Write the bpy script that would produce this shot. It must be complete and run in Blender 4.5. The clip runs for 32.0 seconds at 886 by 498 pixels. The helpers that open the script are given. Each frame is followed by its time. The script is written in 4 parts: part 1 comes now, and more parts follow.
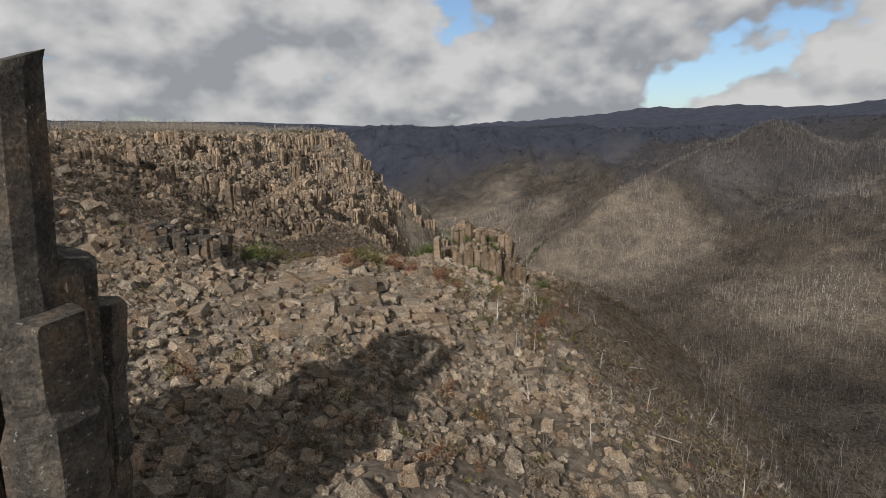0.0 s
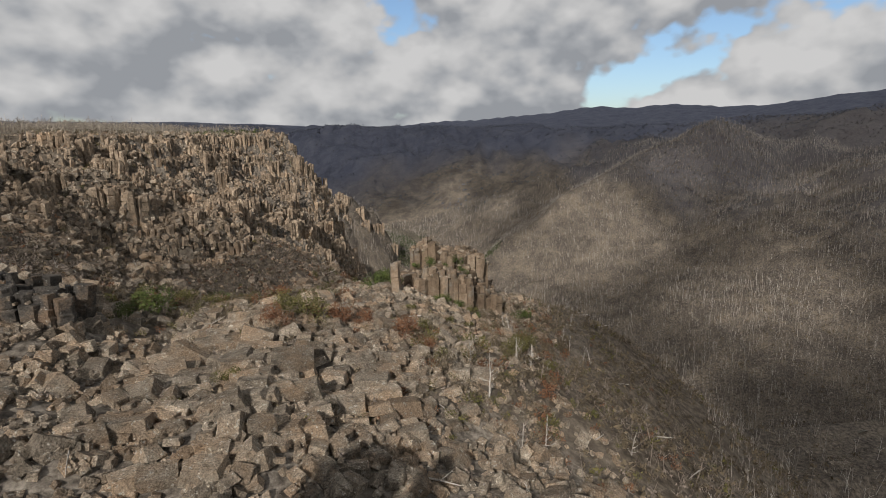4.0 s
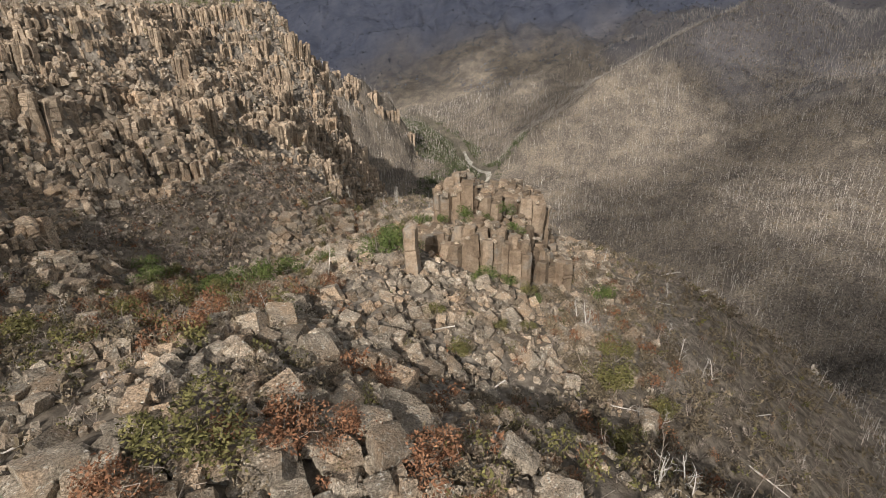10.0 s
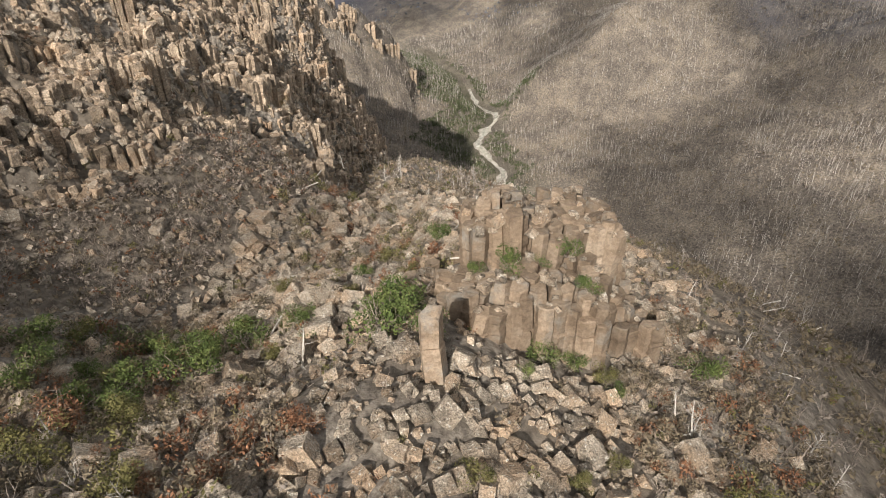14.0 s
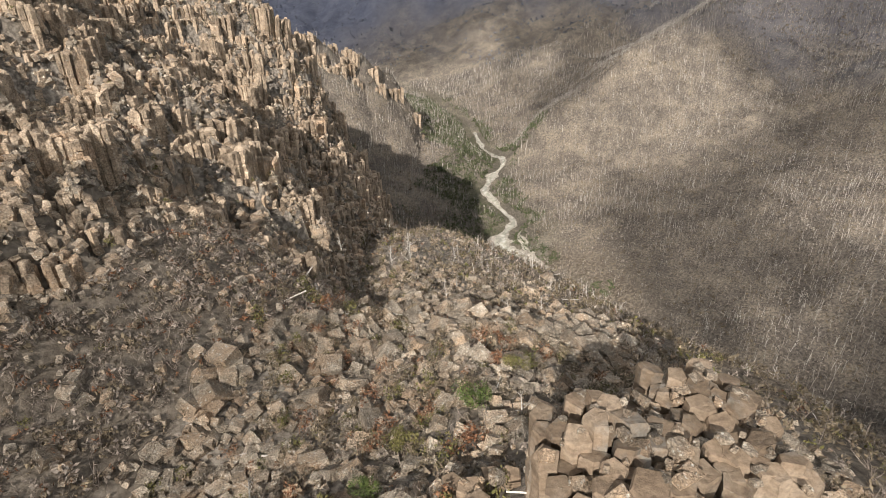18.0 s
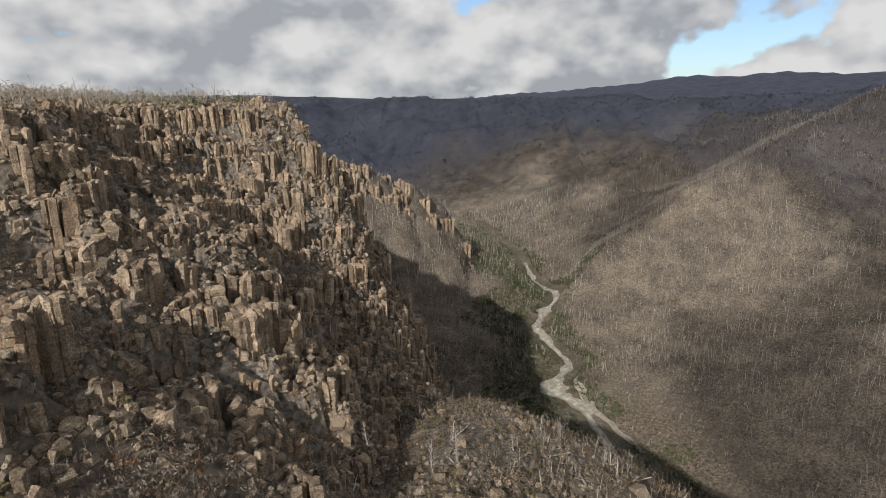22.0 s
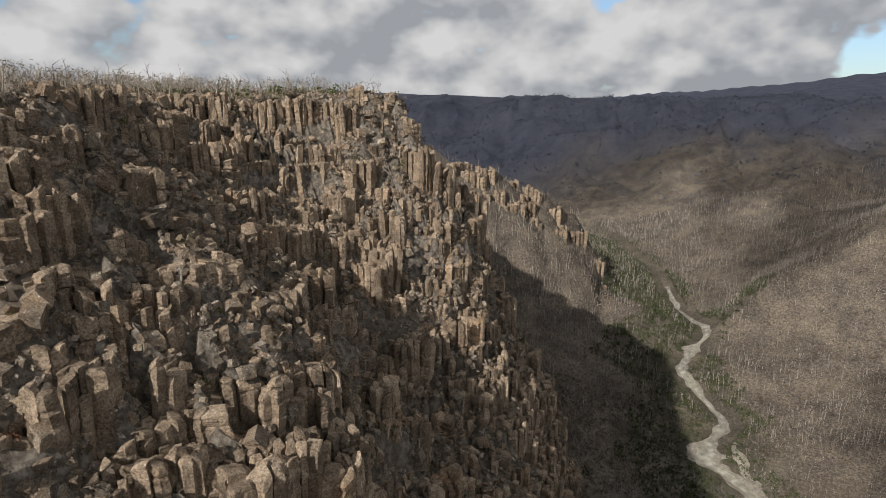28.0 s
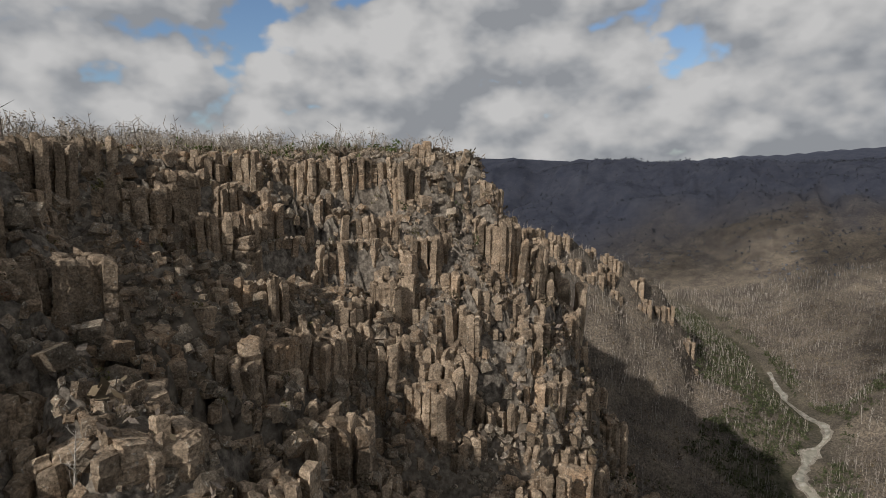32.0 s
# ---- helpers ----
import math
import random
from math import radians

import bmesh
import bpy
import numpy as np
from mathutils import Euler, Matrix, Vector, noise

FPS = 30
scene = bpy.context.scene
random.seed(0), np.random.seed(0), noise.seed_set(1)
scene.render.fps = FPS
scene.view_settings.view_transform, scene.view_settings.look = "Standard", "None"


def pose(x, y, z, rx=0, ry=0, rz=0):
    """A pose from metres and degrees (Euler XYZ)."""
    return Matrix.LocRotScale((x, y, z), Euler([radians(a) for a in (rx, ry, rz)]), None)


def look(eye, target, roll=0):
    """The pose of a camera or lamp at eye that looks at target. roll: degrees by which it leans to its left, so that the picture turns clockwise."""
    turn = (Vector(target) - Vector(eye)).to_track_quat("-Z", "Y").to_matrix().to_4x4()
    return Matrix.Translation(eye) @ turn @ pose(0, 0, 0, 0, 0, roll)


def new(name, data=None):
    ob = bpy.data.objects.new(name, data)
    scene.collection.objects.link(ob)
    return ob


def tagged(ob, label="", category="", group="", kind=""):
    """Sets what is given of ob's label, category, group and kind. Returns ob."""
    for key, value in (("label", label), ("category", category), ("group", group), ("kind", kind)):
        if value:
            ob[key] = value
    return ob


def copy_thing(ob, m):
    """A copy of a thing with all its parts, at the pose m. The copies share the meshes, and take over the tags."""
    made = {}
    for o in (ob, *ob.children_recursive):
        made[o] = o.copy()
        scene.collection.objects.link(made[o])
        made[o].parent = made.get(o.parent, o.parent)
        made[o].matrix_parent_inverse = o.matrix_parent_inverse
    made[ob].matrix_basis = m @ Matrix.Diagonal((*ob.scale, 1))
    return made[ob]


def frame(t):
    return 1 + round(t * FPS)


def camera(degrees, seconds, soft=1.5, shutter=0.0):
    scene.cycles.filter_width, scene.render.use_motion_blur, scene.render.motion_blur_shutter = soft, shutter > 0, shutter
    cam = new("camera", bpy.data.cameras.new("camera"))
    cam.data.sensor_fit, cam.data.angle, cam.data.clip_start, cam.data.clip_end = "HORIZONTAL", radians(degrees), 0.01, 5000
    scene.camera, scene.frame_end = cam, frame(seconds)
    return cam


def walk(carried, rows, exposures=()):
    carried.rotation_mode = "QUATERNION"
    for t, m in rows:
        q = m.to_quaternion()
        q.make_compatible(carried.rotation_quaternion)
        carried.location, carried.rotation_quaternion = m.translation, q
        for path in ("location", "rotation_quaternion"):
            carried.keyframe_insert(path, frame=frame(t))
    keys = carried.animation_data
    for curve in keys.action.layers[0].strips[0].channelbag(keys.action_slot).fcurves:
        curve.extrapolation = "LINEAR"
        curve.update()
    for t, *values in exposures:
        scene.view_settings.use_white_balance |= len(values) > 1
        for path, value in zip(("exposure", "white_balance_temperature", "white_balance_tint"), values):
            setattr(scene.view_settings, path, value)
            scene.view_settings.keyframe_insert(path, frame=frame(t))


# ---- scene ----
cam = camera(78.2, 32.0, soft=0.5)
METRES, EYE, TILT, LEAN, TURN = 220.0, 200.0, -11.5, 0.0, 0.0
ROWS = [
    (0.0, 0.0, 0.0, 0.0, 0.0, 0.0, -0.0),
    (0.5, -0.0018, 0.0147, 0.0032, -0.12, 0.0, 0.03),
    (1.0, -0.0036, 0.0294, 0.0064, -2.37, 0.02, 0.57),
    (1.5, -0.0052, 0.0441, 0.0094, -5.33, -0.0, 1.28),
    (2.0, -0.0067, 0.0589, 0.0124, -7.43, -0.06, 1.8),
    (2.5, -0.008, 0.0733, 0.0153, -7.29, -0.05, 1.76),
    (3.0, -0.0085, 0.0875, 0.0182, -6.65, -0.05, 1.61),
    (3.5, -0.0086, 0.1018, 0.0212, -6.1, -0.05, 1.52),
    (4.0, -0.0086, 0.1162, 0.0242, -5.37, -0.08, 1.35),
    (4.5, -0.008, 0.1307, 0.0272, -4.82, -0.09, 1.24),
    (6.5, -0.0062, 0.19, 0.0394, -4.11, -0.65, 1.11),
    (7.0, -0.0058, 0.2059, 0.0426, -4.0, -1.47, 1.13),
    (7.5, -0.0056, 0.222, 0.0458, -3.91, -2.35, 1.13),
    (8.0, -0.0054, 0.2379, 0.0489, -3.83, -3.67, 1.11),
    (8.5, -0.0053, 0.2539, 0.0519, -3.74, -5.75, 1.09),
    (9.0, -0.0056, 0.27, 0.0553, -3.68, -8.0, 1.09),
    (9.5, -0.0056, 0.286, 0.0585, -3.62, -10.17, 1.1),
    (10.0, -0.0057, 0.3021, 0.0618, -3.57, -12.29, 1.11),
    (10.5, -0.006, 0.3183, 0.0651, -3.5, -14.02, 1.08),
    (11.0, -0.0064, 0.3343, 0.0684, -3.46, -15.43, 1.08),
    (11.5, -0.0069, 0.3503, 0.0719, -3.5, -16.82, 1.08),
    (12.0, -0.0075, 0.3663, 0.0752, -3.49, -18.2, 1.09),
    (12.5, -0.0081, 0.3821, 0.0787, -3.49, -19.25, 1.07),
    (13.0, -0.0089, 0.398, 0.082, -3.49, -19.19, 1.07),
    (13.5, -0.0096, 0.4126, 0.0849, -3.47, -19.13, 1.06),
    (14.0, -0.0106, 0.4278, 0.0883, -3.48, -19.13, 1.05),
    (14.5, -0.0117, 0.4428, 0.0913, -3.47, -19.05, 1.05),
    (16.5, -0.0147, 0.4999, 0.1013, -3.45, -18.83, 1.49),
    (17.0, -0.0158, 0.5141, 0.1042, -3.43, -18.58, 1.47),
    (17.5, -0.0167, 0.528, 0.1073, -3.39, -17.48, 1.44),
    (18.0, -0.0176, 0.542, 0.1097, -3.33, -15.42, 1.37),
    (18.5, -0.0183, 0.5556, 0.1126, -3.32, -13.44, 1.34),
    (19.0, -0.019, 0.5692, 0.1151, -3.31, -11.61, 1.36),
    (19.5, -0.0195, 0.5831, 0.1183, -3.27, -10.24, 1.34),
    (20.0, -0.0203, 0.5973, 0.1214, -3.29, -7.78, 1.29),
    (20.5, -0.0205, 0.6116, 0.1248, -3.27, -6.17, 1.29),
    (21.0, -0.0208, 0.6261, 0.1278, -3.25, -4.99, 1.31),
    (21.5, -0.0214, 0.6407, 0.1307, -0.75, -3.82, 0.66),
    (22.0, -0.0212, 0.6554, 0.1342, 1.75, -2.68, -0.02),
    (22.5, -0.0219, 0.671, 0.137, 1.32, -2.53, 0.14),
    (23.0, -0.0225, 0.6865, 0.14, 3.09, -2.57, -0.29),
    (23.5, -0.0233, 0.7021, 0.143, 5.5, -2.62, -0.88),
    (24.0, -0.0243, 0.7178, 0.1461, 9.46, -2.75, -1.89),
    (24.5, -0.0255, 0.7337, 0.1498, 12.34, -2.97, -2.71),
    (25.0, -0.028, 0.7502, 0.1529, 12.15, -2.96, -2.67),
    (25.5, -0.031, 0.7666, 0.1558, 12.16, -2.97, -2.66),
    (27.5, -0.0496, 0.8303, 0.1672, 12.17, -3.03, -2.77),
    (28.0, -0.0548, 0.8458, 0.1702, 14.56, -3.16, -3.33),
    (28.5, -0.0603, 0.8614, 0.1731, 16.69, -3.31, -3.79),
    (29.0, -0.0659, 0.8768, 0.176, 19.54, -3.53, -4.5),
    (29.5, -0.0719, 0.8924, 0.1788, 19.4, -3.55, -4.46),
    (30.0, -0.0783, 0.9078, 0.1817, 19.51, -2.94, -4.49),
    (30.5, -0.0849, 0.9231, 0.1847, 20.3, -1.45, -4.67),
    (31.0, -0.0916, 0.938, 0.1876, 20.9, 0.06, -4.77),
    (31.5, -0.0985, 0.9522, 0.1905, 21.17, 1.54, -4.79),
    (32.0, -0.1053, 0.9657, 0.1933, 21.23, 2.79, -4.78),
]
walk(cam, [(t, pose(0, 0, EYE, TILT, LEAN, TURN) @ pose(METRES * x, METRES * y, METRES * z, 90 + pitch, roll, yaw)) for t, x, y, z, yaw, pitch, roll in ROWS],
     exposures=[(0.0, -0.07, 6340, 11), (4.0, -0.10, 6340, 11), (7.0, 0.00, 6340, 11), (9.0, 0.28, 6340, 11), (10.0, 0.56, 6340, 11), (11.0, 0.72, 6340, 11), (13.0, 0.84, 6340, 11), (17.0, 1.00, 6340, 11), (19.0, 0.83, 6340, 11), (20.5, 0.53, 6340, 11), (22.0, 0.16, 6340, 11), (23.0, 0.03, 6340, 11), (28.0, 0.04, 6340, 11), (30.0, 0.0, 6340, 11), (31.0, 0.03, 6340, 11), (32.0, -0.26, 6340, 11)])

# ---- light: broken cloud, sun behind the camera and a little to its left ----
SUN_EL = radians(31.0)
SUN_TO = Vector((-0.37 * math.cos(SUN_EL), -0.929 * math.cos(SUN_EL), math.sin(SUN_EL))).normalized()

lamp = bpy.data.lights.new("sun", "SUN")
lamp.energy, lamp.angle, lamp.color = 3.75, radians(0.8), (1.0, 0.925, 0.83)
sun = new("sun", lamp)
sun.matrix_world = look((0, 0, 600), Vector((0, 0, 600)) - SUN_TO)


def nodes_of(tree):
    """Short helpers that add a node and link values to it."""
    def add(kind, **sets):
        n = tree.nodes.new(kind)
        for k, v in sets.items():
            if k in n.inputs:
                n.inputs[k].default_value = v
            else:
                setattr(n, k, v)
        return n

    def link(a, b):
        tree.links.new(a, b)
    return add, link


def ramp_node(add, stops, mode="LINEAR"):
    n = add("ShaderNodeValToRGB")
    n.color_ramp.interpolation = mode
    el = n.color_ramp.elements
    while len(el) < len(stops):
        el.new(0.5)
    for e, (p, c) in zip(el, stops):
        e.position, e.color = p, (*c, 1) if len(c) == 3 else c
    return n


def make_world():
    w = bpy.data.worlds.new("sky")
    scene.world = w
    w.use_nodes = True
    t = w.node_tree
    t.nodes.clear()
    add, link = nodes_of(t)
    out = add("ShaderNodeOutputWorld")
    sky = add("ShaderNodeTexSky", sky_type="NISHITA", sun_disc=False)
    sky.ozone_density = 3.0
    sky.sun_elevation, sky.sun_rotation = SUN_EL, math.atan2(SUN_TO.x, SUN_TO.y)
    bg_sky = add("ShaderNodeBackground", Strength=0.12)
    link(sky.outputs[0], bg_sky.inputs[0])
    co = add("ShaderNodeTexCoord")
    sep = add("ShaderNodeSeparateXYZ")
    link(co.outputs["Generated"], sep.inputs[0])
    up = add("ShaderNodeMath", operation="MAXIMUM")
    link(sep.outputs[2], up.inputs[0])
    up.inputs[1].default_value = 0.0
    zz = add("ShaderNodeMath", operation="MULTIPLY")
    link(up.outputs[0], zz.inputs[0])
    zz.inputs[1].default_value = 1.45
    plane = add("ShaderNodeCombineXYZ")
    link(sep.outputs[0], plane.inputs[0]), link(sep.outputs[1], plane.inputs[1]), link(zz.outputs[0], plane.inputs[2])
    shift = add("ShaderNodeMapping")
    shift.inputs["Location"].default_value = CLOUD_AT
    link(plane.outputs[0], shift.inputs[0])

    def cloud_noise(src, scale, detail, rough):
        """Noise with rounded billows on it."""
        n = add("ShaderNodeTexNoise", Scale=scale, Detail=detail, Roughness=rough)
        link(src, n.inputs["Vector"])
        v = add("ShaderNodeTexVoronoi", feature="SMOOTH_F1")
        v.inputs["Scale"].default_value, v.inputs["Detail"].default_value, v.inputs["Smoothness"].default_value = scale * 2.4, 3.0, 0.35
        link(src, v.inputs["Vector"])
        m = add("ShaderNodeMath", operation="MULTIPLY_ADD")
        link(v.outputs["Distance"], m.inputs[0])
        m.inputs[1].default_value, m.inputs[2].default_value = -0.36, 0.15
        a = add("ShaderNodeMath", operation="ADD")
        link(n.outputs[0], a.inputs[0]), link(m.outputs[0], a.inputs[1])
        return a
    cover = cloud_noise(shift.outputs[0], 3.0, 10.0, 0.50)
    mask = ramp_node(add, [(0.135, (0, 0, 0)), (0.215, (1, 1, 1))], "EASE")
    link(cover.outputs[0], mask.inputs[0])
    # the same clouds a little nearer the light: thick parts shade to grey below
    near = add("ShaderNodeMapping")
    near.inputs["Location"].default_value = (-0.02, -0.03, 0.062)
    link(shift.outputs[0], near.inputs[0])
    above = cloud_noise(near.outputs[0], 3.0, 7.0, 0.5)
    soft = cloud_noise(shift.outputs[0], 3.0, 7.0, 0.5)
    diff = add("ShaderNodeMath", operation="SUBTRACT")
    link(soft.outputs[0], diff.inputs[0]), link(above.outputs[0], diff.inputs[1])
    dens = add("ShaderNodeMath", operation="MULTIPLY_ADD")
    link(diff.outputs[0], dens.inputs[0])
    dens.inputs[1].default_value, dens.inputs[2].default_value = 2.7, 0.52
    fine = cloud_noise(shift.outputs[0], 9.0, 6.0, 0.6)
    mixf = add("ShaderNodeMath", operation="MULTIPLY_ADD")
    link(fine.outputs[0], mixf.inputs[0])
    mixf.inputs[1].default_value = 0.26
    off = add("ShaderNodeMath", operation="SUBTRACT")
    link(dens.outputs[0], off.inputs[0])
    off.inputs[1].default_value = 0.02
    link(off.outputs[0], mixf.inputs[2])
    shade = ramp_node(add, [(0.16, (0.46, 0.478, 0.50)), (0.40, (0.60, 0.612, 0.622)), (0.64, (0.76, 0.755, 0.74)), (0.98, (0.93, 0.915, 0.885))])
    link(mixf.outputs[0], shade.inputs[0])
    bg_cloud = add("ShaderNodeBackground", Strength=0.70)
    link(shade.outputs[0], bg_cloud.inputs[0])
    mix = add("ShaderNodeMixShader")
    link(mask.outputs[0], mix.inputs[0])
    link(bg_sky.outputs[0], mix.inputs[1]), link(bg_cloud.outputs[0], mix.inputs[2])
    link(mix.outputs[0], out.inputs[0])


CLOUD_AT = (3.4, 2.2, 0.55)
make_world()

# ---- materials ----


def material(name, colours, scale, rough=0.9, bump=0.25, bump_scale=None, vary=0.35, stain=None, stain_scale=0.15, stain_at=(0.52, 0.66), fleck=None, fleck_at=(0.60, 0.66), grain=0.55):
    """A matt surface: two scales of noise between colours, a stain of its own colour, and a value that differs piece by piece."""
    m = bpy.data.materials.new(name)
    m.use_nodes = True
    t = m.node_tree
    t.nodes.clear()
    add, link = nodes_of(t)
    out = add("ShaderNodeOutputMaterial")
    bsdf = add("ShaderNodeBsdfPrincipled", Roughness=rough)
    bsdf.inputs["Specular IOR Level"].default_value = 0.2
    geo = add("ShaderNodeNewGeometry")
    info = add("ShaderNodeObjectInfo")
    pos = geo.outputs["Position"]
    big = add("ShaderNodeTexNoise", Scale=scale, Detail=8.0, Roughness=0.62)
    link(pos, big.inputs["Vector"])
    n = len(colours)
    cr = ramp_node(add, [(0.30 + 0.40 * i / max(1, n - 1), c) for i, c in enumerate(colours)])
    link(big.outputs[0], cr.inputs[0])
    col = cr.outputs[0]
    if stain:
        sn = add("ShaderNodeTexNoise", Scale=stain_scale, Detail=6.0, Roughness=0.65)
        link(pos, sn.inputs["Vector"])
        sr = ramp_node(add, [(stain_at[0], (0, 0, 0)), (stain_at[1], (1, 1, 1))])
        link(sn.outputs[0], sr.inputs[0])
        mx = add("ShaderNodeMix", data_type="RGBA")
        link(sr.outputs[0], mx.inputs[0]), link(col, mx.inputs[6])
        mx.inputs[7].default_value = (*stain, 1)
        col = mx.outputs[2]
    if fleck:
        # lichen spots
        vo = add("ShaderNodeTexNoise", Scale=3.2, Detail=4.0, Roughness=0.6)
        link(pos, vo.inputs["Vector"])
        fr2 = ramp_node(add, [(fleck_at[0], (0, 0, 0)), (fleck_at[1], (1, 1, 1))])
        link(vo.outputs[0], fr2.inputs[0])
        fm = add("ShaderNodeMix", data_type="RGBA")
        link(fr2.outputs[0], fm.inputs[0]), link(col, fm.inputs[6])
        fm.inputs[7].default_value = (*fleck, 1)
        col = fm.outputs[2]
    # piece by piece
    rnd = add("ShaderNodeMath", operation="ADD")
    link(info.outputs["Random"], rnd.inputs[0]), link(geo.outputs["Random Per Island"], rnd.inputs[1])
    fr = add("ShaderNodeMath", operation="FRACT")
    link(rnd.outputs[0], fr.inputs[0])
    val = add("ShaderNodeMapRange")
    link(fr.outputs[0], val.inputs[0])
    val.inputs[3].default_value, val.inputs[4].default_value = 1 - vary, 1 + vary
    fine = add("ShaderNodeTexNoise", Scale=scale * 9, Detail=6.0, Roughness=0.7)
    link(pos, fine.inputs["Vector"])
    fv = add("ShaderNodeMapRange")
    link(fine.outputs[0], fv.inputs[0])
    fv.inputs[1].default_value, fv.inputs[2].default_value = 0.3, 0.7
    fv.inputs[3].default_value, fv.inputs[4].default_value = 1 - grain, 1 + grain
    mul = add("ShaderNodeMath", operation="MULTIPLY")
    link(val.outputs[0], mul.inputs[0]), link(fv.outputs[0], mul.inputs[1])
    vm = add("ShaderNodeVectorMath", operation="SCALE")
    link(col, vm.inputs[0]), link(mul.outputs[0], vm.inputs["Scale"])
    link(vm.outputs[0], bsdf.inputs["Base Color"])
    if bump:
        bn = add("ShaderNodeTexNoise", Scale=bump_scale or scale * 4, Detail=7.0, Roughness=0.65)
        link(pos, bn.inputs["Vector"])
        bp = add("ShaderNodeBump", Strength=bump, Distance=0.5)
        link(bn.outputs[0], bp.inputs["Height"])
        link(bp.outputs[0], bsdf.inputs["Normal"])
    link(bsdf.outputs[0], out.inputs[0])
    return m


M_BOULDER = material("boulder_rock", [(0.13, 0.108, 0.083), (0.30, 0.253, 0.196), (0.48, 0.412, 0.325)], 0.8, vary=0.38, bump=0.9, bump_scale=5.0, stain=(0.36, 0.265, 0.18), stain_scale=0.25, stain_at=(0.45, 0.63), fleck=(0.52, 0.49, 0.42), fleck_at=(0.60, 0.66), grain=0.7)
M_CLIFF = material("cliff_rock", [(0.145, 0.113, 0.083), (0.30, 0.234, 0.168), (0.45, 0.362, 0.268)], 0.5, vary=0.34, bump=0.8, bump_scale=1.8, stain=(0.36, 0.252, 0.162), stain_scale=0.11, stain_at=(0.55, 0.70), fleck=(0.45, 0.405, 0.34), fleck_at=(0.62, 0.68), grain=0.7)
M_SPIRE = material("outcrop_rock", [(0.125, 0.091, 0.062), (0.22, 0.164, 0.113), (0.31, 0.248, 0.183)], 0.35, vary=0.25, bump=0.6, bump_scale=1.6, stain=(0.22, 0.198, 0.165), stain_scale=0.3, fleck=(0.36, 0.33, 0.27), fleck_at=(0.68, 0.78), grain=0.3)
# the same dolerite, darkened: the tower's shade is put into the colour
M_TOWER = material("shaded_tower_rock", [(0.045, 0.042, 0.038), (0.10, 0.091, 0.08), (0.175, 0.155, 0.128)], 0.6, vary=0.25, bump=0.9, stain=(0.18, 0.13, 0.09), stain_scale=0.3, fleck=(0.36, 0.35, 0.31), fleck_at=(0.64, 0.70))
M_DEADWOOD = material("dead_wood", [(0.30, 0.275, 0.24), (0.43, 0.40, 0.355), (0.54, 0.51, 0.46)], 0.8, vary=0.35, bump=0)
M_BURNT = material("burnt_wood", [(0.17, 0.15, 0.132), (0.29, 0.258, 0.224), (0.42, 0.378, 0.33)], 0.02, vary=0.5, bump=0)
M_GREEN = material("green_leaf", [(0.045, 0.068, 0.02), (0.09, 0.118, 0.035), (0.16, 0.18, 0.06)], 0.8, vary=0.35, bump=0)
M_OLIVE = material("olive_leaf", [(0.07, 0.07, 0.026), (0.125, 0.115, 0.042), (0.195, 0.17, 0.068)], 0.8, vary=0.35, bump=0)
M_RUST = material("rust_leaf", [(0.12, 0.055, 0.03), (0.20, 0.10, 0.055), (0.27, 0.15, 0.085)], 0.8, vary=0.35, bump=0)
M_TWIG = material("grey_twig", [(0.145, 0.12, 0.098), (0.225, 0.188, 0.155), (0.31, 0.265, 0.22)], 0.5, vary=0.4, bump=0)
M_GUM = material("snow_gum", [(0.19, 0.165, 0.135), (0.29, 0.255, 0.21), (0.40, 0.355, 0.295)], 0.6, vary=0.4, bump=0)
M_DRY = material("dry_leaf", [(0.10, 0.08, 0.054), (0.155, 0.124, 0.082), (0.215, 0.172, 0.115)], 0.05, vary=0.4, bump=0)
# leaves of the distant forests, greyed and blued in colour to stand for haze
M_HAZED_GUM = material("hazed_gum_leaf", [(0.085, 0.094, 0.12), (0.11, 0.12, 0.147), (0.14, 0.148, 0.172)], 0.02, vary=0.25, bump=0)
M_HAZED_HIGH_GUM = material("hazed_scorched_gum_leaf", [(0.085, 0.082, 0.088), (0.125, 0.118, 0.12), (0.17, 0.157, 0.152)], 0.03, vary=0.35, bump=0)
M_BANK = material("bank_leaf", [(0.042, 0.055, 0.026), (0.078, 0.092, 0.044), (0.125, 0.132, 0.068)], 0.4, vary=0.4, bump=0)
M_GRAVEL = material("river_gravel", [(0.20, 0.18, 0.148), (0.33, 0.30, 0.25), (0.46, 0.425, 0.36)], 0.22, vary=0.1, bump=0.5, bump_scale=1.2)


def water_material():
    m = bpy.data.materials.new("river_water")
    m.use_nodes = True
    add, link = nodes_of(m.node_tree)
    b = m.node_tree.nodes["Principled BSDF"]
    geo = add("ShaderNodeNewGeometry")
    n = add("ShaderNodeTexNoise", Scale=0.25, Detail=6.0)
    link(geo.outputs["Position"], n.inputs["Vector"])
    c = ramp_node(add, [(0.35, (0.24, 0.23, 0.18)), (0.55, (0.40, 0.38, 0.31)), (0.7, (0.55, 0.53, 0.46))])
    link(n.outputs[0], c.inputs[0]), link(c.outputs[0], b.inputs["Base Color"])
    b.inputs["Roughness"].default_value = 0.22
    n2 = add("ShaderNodeTexNoise", Scale=1.2, Detail=4.0)
    link(geo.outputs["Position"], n2.inputs["Vector"])
    bp = add("ShaderNodeBump", Strength=0.3, Distance=0.3)
    link(n2.outputs[0], bp.inputs["Height"]), link(bp.outputs[0], b.inputs["Normal"])
    return m


M_WATER = water_material()


